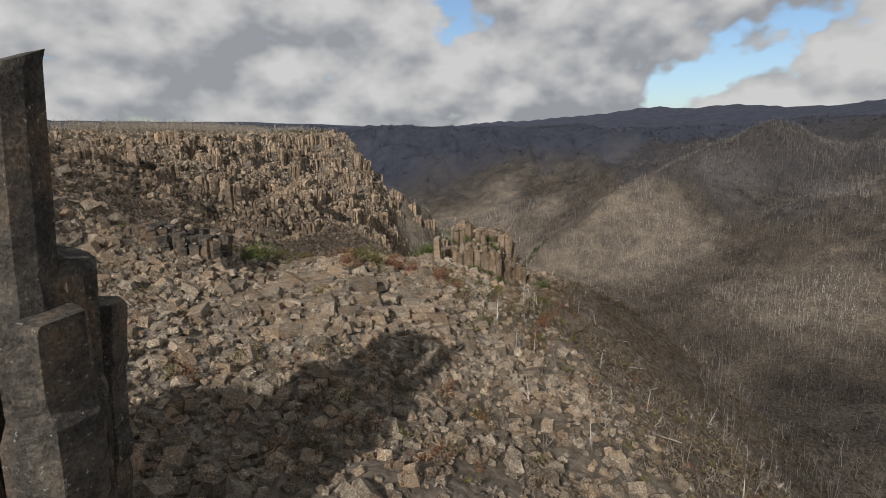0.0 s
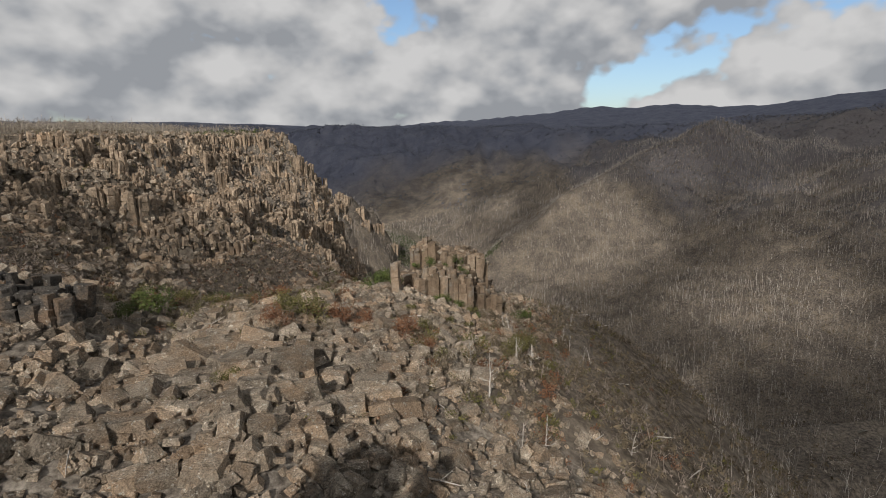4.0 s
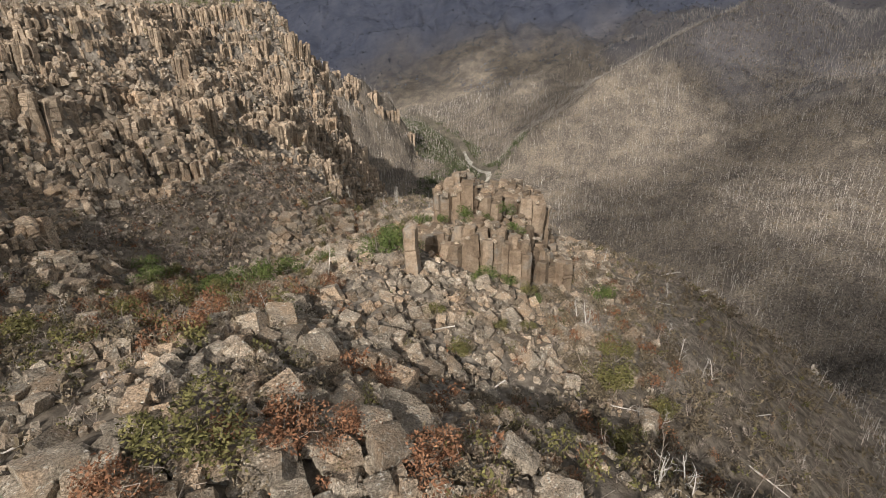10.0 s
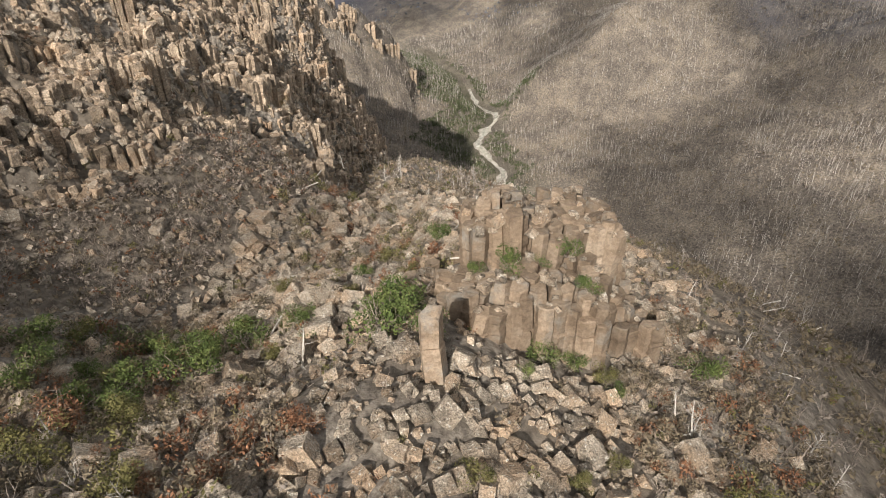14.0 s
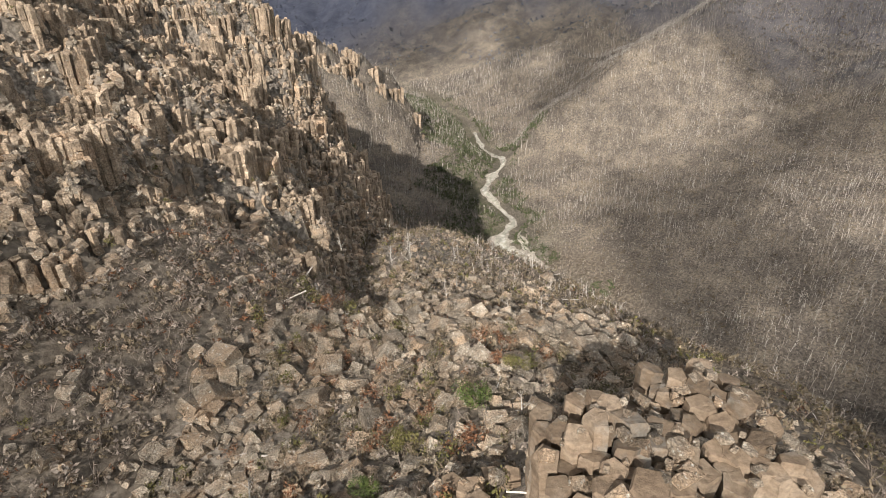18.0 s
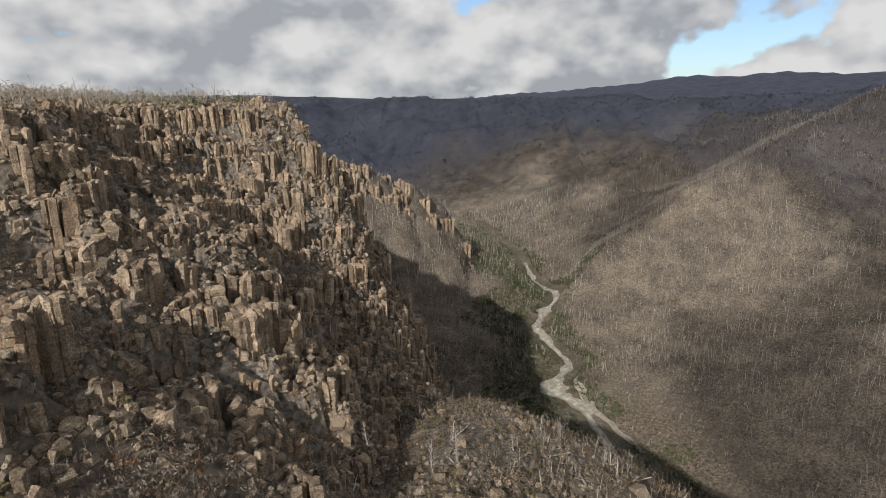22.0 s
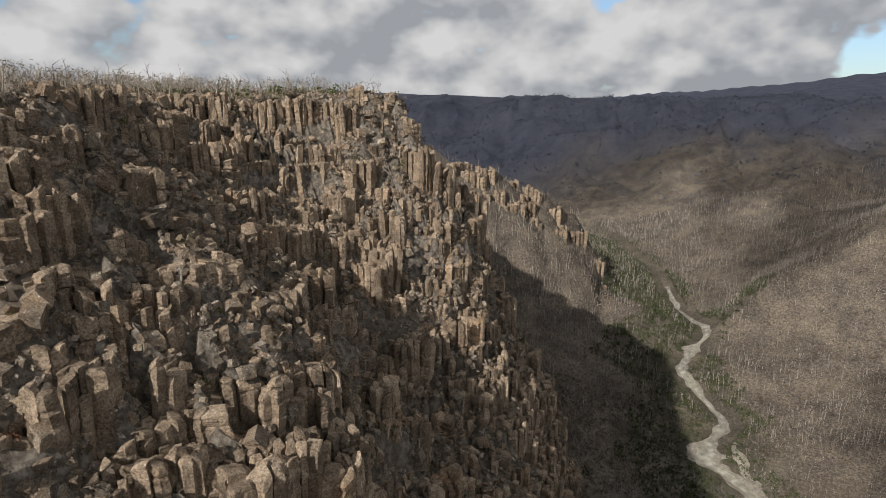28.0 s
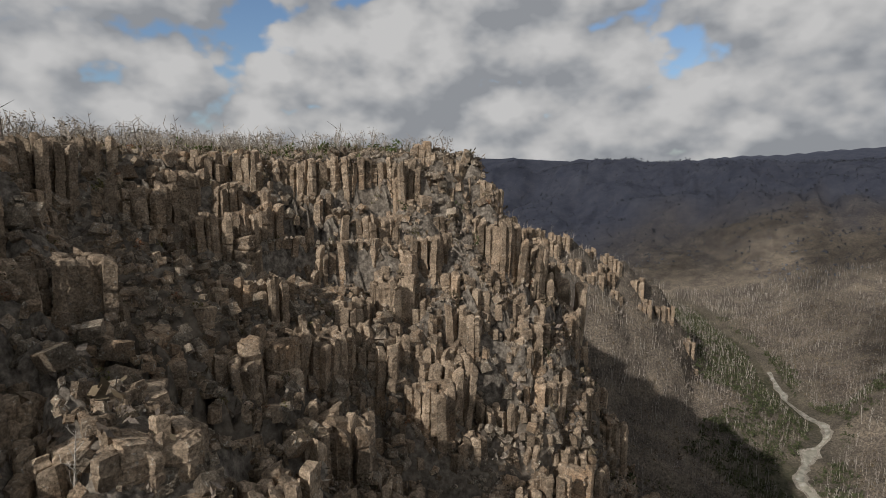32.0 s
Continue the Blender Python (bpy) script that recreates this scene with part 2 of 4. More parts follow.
def ground_material():
    """Scree and soil, burnt heath, forest floor, moss, and gum forest with blue distance haze painted in, by the
    sheet's own cover masks.
    """
    m = bpy.data.materials.new("ground_cover")
    m.use_nodes = True
    t = m.node_tree
    add, link = nodes_of(t)
    b = t.nodes["Principled BSDF"]
    b.inputs["Roughness"].default_value = 0.95
    b.inputs["Specular IOR Level"].default_value = 0.1
    geo = add("ShaderNodeNewGeometry")
    pos = geo.outputs["Position"]
    att = add("ShaderNodeAttribute", attribute_name="cover")
    sep = add("ShaderNodeSeparateColor")
    link(att.outputs["Color"], sep.inputs[0])

    def noisy(scale, stops, detail=9.0, rough=0.68):
        n = add("ShaderNodeTexNoise", Scale=scale, Detail=detail, Roughness=rough)
        link(pos, n.inputs["Vector"])
        r = ramp_node(add, stops)
        link(n.outputs[0], r.inputs[0])
        return r.outputs[0]

    def mix(f, a, c):
        x = add("ShaderNodeMix", data_type="RGBA")
        link(f, x.inputs[0]), link(a, x.inputs[6]), link(c, x.inputs[7])
        return x.outputs[2]
    heath = noisy(0.6, [(0.36, (0.062, 0.051, 0.040)), (0.5, (0.138, 0.114, 0.088)), (0.64, (0.25, 0.21, 0.163))])
    rock = noisy(1.3, [(0.36, (0.075, 0.065, 0.055)), (0.5, (0.194, 0.169, 0.140)), (0.64, (0.362, 0.323, 0.269))])
    forest = noisy(0.05, [(0.36, (0.112, 0.098, 0.084)), (0.5, (0.166, 0.143, 0.118)), (0.64, (0.235, 0.20, 0.158))], 6.0)
    leaf_litter = noisy(0.85, [(0.34, (0.30, 0.30, 0.31)), (0.46, (0.72, 0.72, 0.72)), (0.56, (1.15, 1.14, 1.12)), (0.68, (1.75, 1.72, 1.66))], 7.0, 0.75)
    speckled = add("ShaderNodeMix", data_type="RGBA", blend_type="MULTIPLY")
    speckled.inputs[0].default_value = 1.0
    link(forest, speckled.inputs[6]), link(leaf_litter, speckled.inputs[7])
    forest = speckled.outputs[2]
    moss = noisy(0.3, [(0.37, (0.028, 0.033, 0.017)), (0.5, (0.062, 0.066, 0.036)), (0.63, (0.12, 0.112, 0.066))])
    # distant forest: the blue of haze is put into the ground colour
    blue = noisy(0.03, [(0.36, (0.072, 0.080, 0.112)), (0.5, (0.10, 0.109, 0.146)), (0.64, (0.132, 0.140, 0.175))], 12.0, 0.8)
    c = mix(sep.outputs[0], heath, rock)
    c = mix(sep.outputs[2], c, forest)
    c = mix(sep.outputs[1], c, moss)
    far = add("ShaderNodeAttribute", attribute_name="hazed_gum_forest")
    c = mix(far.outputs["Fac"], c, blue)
    link(c, b.inputs["Base Color"])
    bn = add("ShaderNodeTexNoise", Scale=1.1, Detail=8.0, Roughness=0.7)
    link(pos, bn.inputs["Vector"])
    bp = add("ShaderNodeBump", Strength=0.6, Distance=0.6)
    link(bn.outputs[0], bp.inputs["Height"]), link(bp.outputs[0], b.inputs["Normal"])
    return m


M_GROUND = ground_material()

# ---- the lie of the land ----
RNG = np.random.default_rng(7)
LATTICE = RNG.random((256, 256))


def value_noise(x, y):
    xi, yi = np.floor(x).astype(int), np.floor(y).astype(int)
    fx, fy = x - xi, y - yi
    fx, fy = fx * fx * (3 - 2 * fx), fy * fy * (3 - 2 * fy)
    a, b = LATTICE[xi % 256, yi % 256], LATTICE[(xi + 1) % 256, yi % 256]
    c, d = LATTICE[xi % 256, (yi + 1) % 256], LATTICE[(xi + 1) % 256, (yi + 1) % 256]
    return (a * (1 - fx) + b * fx) * (1 - fy) + (c * (1 - fx) + d * fx) * fy


def fbm(x, y, octaves=4):
    """Noise from about -1 to 1."""
    s, amp, tot = 0, 1.0, 0
    for k in range(octaves):
        s = s + amp * (value_noise(x * 2 ** k + 17.3 * k, y * 2 ** k - 9.1 * k) * 2 - 1)
        tot += amp
        amp *= 0.5
    return s / tot * 1.6


def to_line(x, y, pts):
    """Distance to a line on the plan, side (1: right of its way), and its height beside each place."""
    p = np.array(pts, float)
    best, side, z = np.full(x.shape, 1e12), np.ones(x.shape), np.zeros(x.shape)
    for a, b in zip(p[:-1], p[1:]):
        dx, dy = b[0] - a[0], b[1] - a[1]
        u = np.clip(((x - a[0]) * dx + (y - a[1]) * dy) / (dx * dx + dy * dy), 0, 1)
        ex, ey = x - (a[0] + u * dx), y - (a[1] + u * dy)
        d = ex * ex + ey * ey
        m = d < best
        best = np.where(m, d, best)
        side = np.where(m, np.sign(ex * dy - ey * dx), side)
        if p.shape[1] > 2:
            z = np.where(m, a[2] + u * (b[2] - a[2]), z)
    return np.sqrt(best), side, z


def smax(a, b, k):
    h = np.clip(0.5 + 0.5 * (a - b) / k, 0, 1)
    return b + (a - b) * h + k * h * (1 - h)


RIVER = [(420, -700, 0), (230, -200, 15), (165, 80, 24), (110, 260, 29), (72, 385, 33), (66, 425, 34.5), (50, 448, 35.5), (70, 481, 37), (47, 527, 41),
         (70, 566, 43.5), (79, 590, 45), (62, 645, 47), (58, 720, 50), (20, 850, 56), (-120, 960, 60), (-500, 1120, 70), (-1700, 1500, 100)]
RIM = [(-80, -3000), (-75, -100), (-75, 0), (-75, 60), (-86, 100), (-106, 140), (-104, 175), (-84, 206), (-72, 230), (-85, 262), (-76, 286), (-53, 304),
       (-72, 330), (-130, 400), (-160, 480), (-190, 600), (-300, 800), (-520, 960), (-1600, 1350), (-4000, 1900)]
CREST = [(-14, -300, 180), (-12, 0, 177), (-12, 40, 176), (-15, 80, 178), (-18, 104, 178), (-13, 114, 175), (-4, 128, 170.5), (5, 146, 169), (2, 172, 161.5),
         (-6, 200, 152), (-5, 235, 144), (2, 256, 138), (16, 288, 114), (36, 335, 78), (56, 378, 40)]
SPUR = [(76, 580, 46), (130, 596, 98), (190, 612, 137), (300, 660, 180), (450, 760, 225)]
HILLS = [(-200, 3300, 262), (420, 2700, 285), (640, 2500, 306), (900, 2330, 328), (1010, 2280, 322), (1150, 2210, 336), (1290, 2100, 322), (1400, 2000, 318), (1560, 1800, 345), (1900, 1500, 388), (2500, 600, 420)]
KNOB = [(-170, 560, 188), (-70, 606, 150), (-19, 631, 118), (8, 640, 70), (40, 645, 52)]


def land(x, y):
    """Height of the ground, and how strongly the cliffs show there."""
    dr, sr, zr = to_line(x, y, RIVER)
    gentle = np.interp(dr, [0, 12, 60, 110, 205, 350, 600, 800, 1200, 2500, 5000], [0, 2, 13, 28, 53, 105, 182, 200, 206, 212, 230])
    steep = np.interp(dr, [0, 12, 60, 160, 300, 380, 430, 600, 1200, 2500, 5000], [0, 2, 16, 60, 112, 150, 158, 160, 168, 178, 190])
    head = np.clip((y - 0.25 * x - 700) / 260, 0, 1)
    right = zr + gentle * (1 - head) + steep * head
    amp = np.clip((dr - 30) / 250, 0, 1)
    gullies = 1 - np.abs(fbm(x / 150 + 3 + 0.3 * fbm(x / 60, y / 60, 2), y / 210, 4))
    ribs = 1 - np.abs(fbm(x / 95 + 11 + 0.4 * fbm(x / 70 + 2, y / 70, 2), y / 330, 3))
    right = right + amp * (34 * (gullies - 0.62) + 42 * head * (ribs - 0.6) * np.clip(dr / 140, 0, 1) * np.clip((500 - dr) / 140, 0, 1)) * np.clip(1.3 - dr / 900, 0.25, 1)
    left = zr + np.interp(dr, [0, 12, 50, 150, 5000], [0, 2, 12, 40, 200])
    z = np.where(sr > 0, right, left)
    ds, _, zs = to_line(x, y, SPUR)
    z = smax(z, zs - 0.55 * ds + 5 * fbm(x / 40, y / 40, 4), 14)
    dk, _, zk = to_line(x, y, KNOB)
    z = smax(z, zk - 1.1 * dk + 7 * fbm(x / 22, y / 22, 3), 6)
    dc, sc, zc = to_line(x, y, CREST)
    down = np.where(sc > 0, np.interp(dc, [0, 15, 30, 45, 60, 95, 160, 400], [0, 3.8, 8.0, 15.5, 26, 58, 115, 330]), np.interp(dc, [0, 15, 40, 400], [0, 4, 14, 220]))
    z = smax(z, zc - down + 1.6 * fbm(x / 18, y / 18, 4), 3)
    dp, sp, _ = to_line(x, y, RIM)
    s = dp * sp
    raw = s + 3.5 * fbm(x / 22 + 5, y / 22, 3)
    s = s * np.where(s > 0, np.interp(y, [125, 165, 182, 208, 258, 300, 420], [0.5, 0.56, 0.62, 1.0, 1.0, 1.85, 1.85]), 1) + 3.5 * fbm(x / 22 + 5, y / 22, 3) * np.clip(1.2 - y / 900, 0.3, 1)
    top = 200.5 + 0.012 * np.maximum(-s, 0) + 1.6 * fbm(x / 60, y / 60, 4) + 4 * fbm(x / 170 + 3, y / 170, 3) * np.clip(-s / 60, 0, 1)
    top = np.minimum(top, 222)
    drop = np.interp(s, [-4, 0, 3, 14, 30, 45, 62, 95, 140, 600], [0, 1.0, 5, 14.5, 26, 44, 66, 112, 158, 500])
    bowl = np.interp(raw, [-4, 0, 15, 31, 45, 58, 70, 90, 160], [0, 1, 8, 16.5, 27, 35, 39.5, 46, 90])
    w = np.clip((y - 105) / 40, 0, 1) * np.clip((216 - y) / 44, 0, 1)
    drop = drop * (1 - w) + bowl * w
    shelf = top - drop
    cliff = np.clip((s + 5) / 4, 0, 1) * np.clip((85 - s) / 15, 0, 1) * np.clip((y - 112) / 30, 0.08, 1) * np.maximum(np.clip((shelf - 168) / 5, 0.05, 1), np.clip((y - 190) / 25, 0, 1))
    cliff = cliff * np.clip((shelf - z + 2) / 6, 0, 1)
    # treads and risers, broken sideways
    q = shelf / 9.5 + 2.2 * fbm(x / 21 + 31, y / 21, 3)
    fr = q - np.floor(q)
    step = (np.clip((fr - 0.58) / 0.24, 0, 1) - fr) * 9.5
    shelf = shelf + cliff * step * 0.85
    z = smax(z, shelf, 4)
    dh, _, zh = to_line(x, y, HILLS)
    z = smax(z, zh - 0.22 * dh + 7 * fbm(x / 220, y / 220, 4), 25)
    far = np.hypot(x, y)
    z = z + np.clip((far - 2600) / 1200, 0, 1) * 26 * fbm(x / 800 + 9, y / 800 + 2, 4)
    return z, cliff


def spread(lo, hi, step, far_lo, far_hi, grow):
    """Grid lines, evenly set from lo to hi and wider and wider beyond."""
    mid = list(np.arange(lo, hi + step, step))
    up, d = [mid[-1]], step
    while up[-1] < far_hi:
        d *= grow
        up.append(up[-1] + d)
    dn, d = [mid[0]], step
    while dn[-1] > far_lo:
        d *= grow
        dn.append(dn[-1] - d)
    return np.array(dn[:0:-1] + mid + up[1:])


def mesh_from(name, verts, tris, mat, smooth=False, quads=False):
    me = bpy.data.meshes.new(name)
    k = 4 if quads else 3
    verts, tris = np.asarray(verts, np.float32), np.asarray(tris, np.int32)
    me.vertices.add(len(verts))
    me.vertices.foreach_set("co", verts.ravel())
    me.loops.add(tris.size)
    me.loops.foreach_set("vertex_index", tris.ravel())
    me.polygons.add(len(tris))
    me.polygons.foreach_set("loop_start", np.arange(0, tris.size, k, dtype=np.int32))
    me.polygons.foreach_set("use_smooth", np.full(len(tris), smooth))
    me.update(calc_edges=True)
    me.materials.append(mat)
    return me


def in_bowl(x, y):
    """The scrubby hollow between the scree and the cliff's foot."""
    return (x < np.where(y < 140, -45, -39 + 0.6 * (y - 147)) + 3 * fbm(x / 9, y / 9, 2)) & (y > 100) & (y < 205)


def build_ground():
    xs = spread(-125, 90, 1.25, -4300, 4300, 1.03)
    ys = spread(20, 330, 1.25, -900, 4600, 1.022)
    gx, gy = np.meshgrid(xs, ys)
    z, cliff = land(gx, gy)
    nx, ny = len(xs), len(ys)
    i = np.arange(nx * ny).reshape(ny, nx)
    quads = np.stack([i[:-1, :-1], i[:-1, 1:], i[1:, 1:], i[1:, :-1]], -1).reshape(-1, 4)
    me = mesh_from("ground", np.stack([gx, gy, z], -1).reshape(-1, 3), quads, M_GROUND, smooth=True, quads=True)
    dr, sr, _ = to_line(gx, gy, RIVER)
    dc, sc, _ = to_line(gx, gy, CREST)
    green = np.clip(1.0 - dr / 34 + 0.5 * fbm(gx / 30, gy / 30, 3), 0, 1) * np.where(sr > 0, 0.3, 0.75) * np.clip((gy - 300) / 80, 0, 1)
    forest = np.clip((175 - z + 10 * fbm(gx / 40, gy / 40)) / 25, 0, 1) * np.clip((dc - 55) / 25, 0, 1)
    forest = np.maximum(forest, np.clip((gy - 650) / 300, 0, 1) * (sr > 0))
    rock = np.clip(0.75 + 0.9 * fbm(gx / 14, gy / 14, 4), 0.1, 1) * np.where(sc > 0, np.clip((42 - dc) / 14, 0.1, 1), 1) * np.where(in_bowl(gx, gy), 0.25, 1)
    col = np.stack([rock, green, forest, np.ones_like(z)], -1).reshape(-1, 4)
    at = me.color_attributes.new("cover", "FLOAT_COLOR", "POINT")
    at.data.foreach_set("color", col.astype(np.float32).ravel())
    # where haze is painted in: far land, and more weakly the high right slopes
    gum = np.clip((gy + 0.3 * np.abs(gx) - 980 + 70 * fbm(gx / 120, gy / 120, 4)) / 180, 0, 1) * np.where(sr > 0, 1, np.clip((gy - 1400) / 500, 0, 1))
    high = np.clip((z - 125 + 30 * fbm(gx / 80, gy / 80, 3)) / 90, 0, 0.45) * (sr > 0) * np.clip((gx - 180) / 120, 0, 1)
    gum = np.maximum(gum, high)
    at = me.attributes.new("hazed_gum_forest", "FLOAT", "POINT")
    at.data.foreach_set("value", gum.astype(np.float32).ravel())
    return tagged(new("ground", me), "stony gorge land with burnt heath, scree and forest floor", "ground", kind="structure")


ground = build_ground()


def height(x, y):
    z, c = land(np.atleast_1d(np.asarray(x, float)), np.atleast_1d(np.asarray(y, float)))
    return z


# ---- shapes ----


def part(name, me, parent, label=""):
    ob = new(name, me)
    ob.parent = parent
    return tagged(ob, label) if label else ob


def block_shape(seed, flat=0.7, chips=0.8, deep=0.85, worn=True):
    """A joint-bounded block: a skewed box whose corners are chipped and whose edges are worn. Returns vertices and triangles."""
    r = np.random.default_rng(seed)
    pts = []
    size = np.array([1.0, deep * r.uniform(0.75, 1.1), flat * r.uniform(0.8, 1.15)])
    skew = r.uniform(-0.16, 0.16, 3)
    taper = r.uniform(0.8, 1.02, 2)
    for sx in (-1, 1):
        for sy in (-1, 1):
            for sz in (-1, 1):
                c = np.array([sx, sy, sz]) * 0.5 * (1 + r.uniform(-0.10, 0.06, 3))
                if sz > 0:
                    c[:2] *= taper
                c = c + np.array([c[1] * skew[0], c[2] * skew[1], c[0] * skew[2]])
                cut = r.uniform(0.16, 0.42) if r.random() < chips * 0.35 else r.uniform(0.04, 0.13)
                if not worn:
                    pts.append(c * size * (1 - 0.5 * cut))
                for o in range(3 if worn else 0):
                    e = c.copy()
                    e[o] -= np.sign(e[o]) * cut * r.uniform(0.6, 1.3) * 0.5
                    pts.append(e * size)
    bm = bmesh.new()
    for p in pts:
        bm.verts.new(p)
    bmesh.ops.convex_hull(bm, input=bm.verts)
    bmesh.ops.delete(bm, geom=[v for v in bm.verts if not v.link_faces], context="VERTS")
    bmesh.ops.triangulate(bm, faces=bm.faces)
    bm.verts.index_update()
    out = np.array([v.co for v in bm.verts]), np.array([[v.index for v in f.verts] for f in bm.faces])
    bm.free()
    return out


def column_shape(seed, sides=6, joints=2, worn=True, tip=0.12):
    """A dolerite column, 1 wide and 1 high from z 0 to 1: slightly stepped at its joints, with a broken tilted top."""
    r = np.random.default_rng(seed)
    ang = np.sort((np.arange(sides) + r.uniform(-0.22, 0.22, sides)) / sides * 2 * np.pi)
    rad = 0.5 * r.uniform(0.9, 1.12, sides)
    rings = [(0.0, 1.06)]
    for j in range(joints):
        zj = (j + 1 + r.uniform(-0.3, 0.3)) / (joints + 1)
        rings += [(zj - 0.035, r.uniform(0.98, 1.06)), (zj, r.uniform(0.84, 0.93)), (zj + 0.03, r.uniform(0.94, 1.04))]
    rings += [(0.955, r.uniform(0.94, 1.0)), (0.99, 0.84), (1.0, 0.62)] if worn else [(0.985, 1.0), (1.0, 0.93)]
    if not worn:
        rings = [(z, max(q, 0.96)) for z, q in rings[:-1]] + rings[-1:]
    tilt = r.uniform(-tip, tip, 2)
    v = []
    for zr_, sc in rings:
        ox, oy = r.uniform(-0.06, 0.06, 2)
        for a, q in zip(ang, rad):
            px, py = math.cos(a) * q * sc + ox, math.sin(a) * q * sc + oy
            v.append((px, py, zr_ + (px * tilt[0] + py * tilt[1]) * (zr_ > 0.9)))
    v.append((0, 0, 1.0))
    f = []
    for k in range(len(rings) - 1):
        for i in range(sides):
            a, b = k * sides + i, k * sides + (i + 1) % sides
            f += [(a, b, b + sides), (a, b + sides, a + sides)]
    top = (len(rings) - 1) * sides
    f += [(top + i, top + (i + 1) % sides, len(v) - 1) for i in range(sides)]
    return np.array(v), np.array(f)


def tube(v, f, pts, radii, sides):
    """Adds a tapering limb along pts to the lists v and f."""
    base = len(v)
    for k, (p, rr) in enumerate(zip(pts, radii)):
        d = Vector(pts[min(k + 1, len(pts) - 1)]) - Vector(pts[max(k - 1, 0)])
        q = d.to_track_quat("Z", "Y")
        for i in range(sides):
            a = 2 * math.pi * i / sides
            w = Vector(p) + q @ Vector((math.cos(a) * rr, math.sin(a) * rr, 0))
            v.append(tuple(w))
    for k in range(len(pts) - 1):
        for i in range(sides):
            a, b = base + k * sides + i, base + k * sides + (i + 1) % sides
            f += [(a, b, b + sides), (a, b + sides, a + sides)]


def limb_path(r, start, way, length, steps, wander, lift=0.0):
    p, d, out = Vector(start), Vector(way).normalized(), [tuple(start)]
    for _ in range(steps):
        d = (d + Vector(r.uniform(-wander, wander, 3)) + Vector((0, 0, lift))).normalized()
        p = p + d * (length / steps)
        out.append(tuple(p))
    return out


def dead_tree_shape(seed, h, limbs, sides=5, twigs=2, first=0.3, thick=0.018):
    """Trunk and limbs of a fire-killed tree, as two sets of vertices and triangles."""
    r = np.random.default_rng(seed)
    tv, tf, bv, bf = [], [], [], []
    trunk = limb_path(r, (0, 0, -0.3), (r.uniform(-0.08, 0.08), r.uniform(-0.08, 0.08), 1), h, 5, 0.07)
    rad = [h * thick * q for q in (1.25, 0.95, 0.75, 0.55, 0.35, 0.12)]
    tube(tv, tf, trunk, rad, sides)
    for i in range(limbs):
        u = first + (0.97 - first) * (i + r.random() * 0.8) / limbs
        k = min(4, int(u * 5))
        p = Vector(trunk[k]).lerp(Vector(trunk[k + 1]), u * 5 - k)
        a = r.uniform(0, 2 * math.pi)
        ln = h * r.uniform(0.16, 0.34) * (1.15 - u * 0.7)
        path = limb_path(r, p, (math.cos(a), math.sin(a), r.uniform(0.4, 1.1)), ln, 3, 0.28, 0.1)
        r0 = h * thick * 0.42 * (1.1 - 0.6 * u)
        tube(bv, bf, path, [r0, r0 * 0.75, r0 * 0.5, r0 * 0.15], 3)
        for _ in range(twigs):
            q = Vector(path[r.integers(1, 4)])
            d = Vector(r.uniform(-1, 1, 3)) + Vector((0, 0, 0.7))
            tube(bv, bf, limb_path(r, q, d, ln * r.uniform(0.35, 0.6), 2, 0.3, 0.1), [r0 * 0.4, r0 * 0.3, r0 * 0.08], 3)
    return (np.array(tv), np.array(tf)), (np.array(bv), np.array(bf))


def join(a, b):
    return np.vstack([a[0], b[0]]), np.vstack([a[1], b[1] + len(a[0])])


def leaf_cloud(seed, n, leaf, lumps=6, squash=0.8):
    """Foliage: many small leaf blades in uneven lumps, about 1 wide, above z 0."""
    r = np.random.default_rng(seed)
    cen = np.stack([r.uniform(-0.32, 0.32, lumps), r.uniform(-0.32, 0.32, lumps), r.uniform(0.2, 0.75, lumps) * squash], -1)
    rad = r.uniform(0.14, 0.3, lumps)
    k = r.integers(0, lumps, n)
    d = r.normal(size=(n, 3))
    d /= np.linalg.norm(d, axis=1)[:, None]
    c = cen[k] + d * (rad[k] * r.uniform(0.55, 1.05, n) ** 0.5)[:, None]
    c[:, 2] = np.abs(c[:, 2])
    a = r.normal(size=(n, 3))
    a /= np.linalg.norm(a, axis=1)[:, None]
    b = np.cross(a, d)
    b /= np.linalg.norm(b, axis=1)[:, None] + 1e-6
    s = leaf * r.uniform(0.6, 1.3, n)[:, None]
    v = np.stack([c - a * s, c + b * s * 0.45, c + a * s, c - b * s * 0.45], 1).reshape(-1, 3)
    i = np.arange(n)[:, None] * 4
    return v, np.vstack([i + np.array([0, 1, 2]), i + np.array([0, 2, 3])])


def twig_ball(seed, n, width=0.012):
    """A leafless shrub: bare stems fanning from the foot, about 1 wide."""
    r = np.random.default_rng(seed)
    v, f = [], []
    for _ in range(n):
        a, t = r.uniform(0, 2 * math.pi), r.uniform(0.25, 1.0)
        p = limb_path(r, (r.uniform(-0.08, 0.08), r.uniform(-0.08, 0.08), 0), (math.cos(a) * t, math.sin(a) * t, 0.9), r.uniform(0.45, 0.8), 3, 0.22)
        tube(v, f, p, [width, width * 0.8, width * 0.55, width * 0.2], 3)
        for _ in range(2):
            q = Vector(p[r.integers(1, 4)])
            tube(v, f, limb_path(r, q, Vector(r.uniform(-1, 1, 3)) + Vector((0, 0, 0.8)), r.uniform(0.15, 0.3), 1, 0.2), [width * 0.5, width * 0.2], 3)
    return np.array(v), np.array(f)


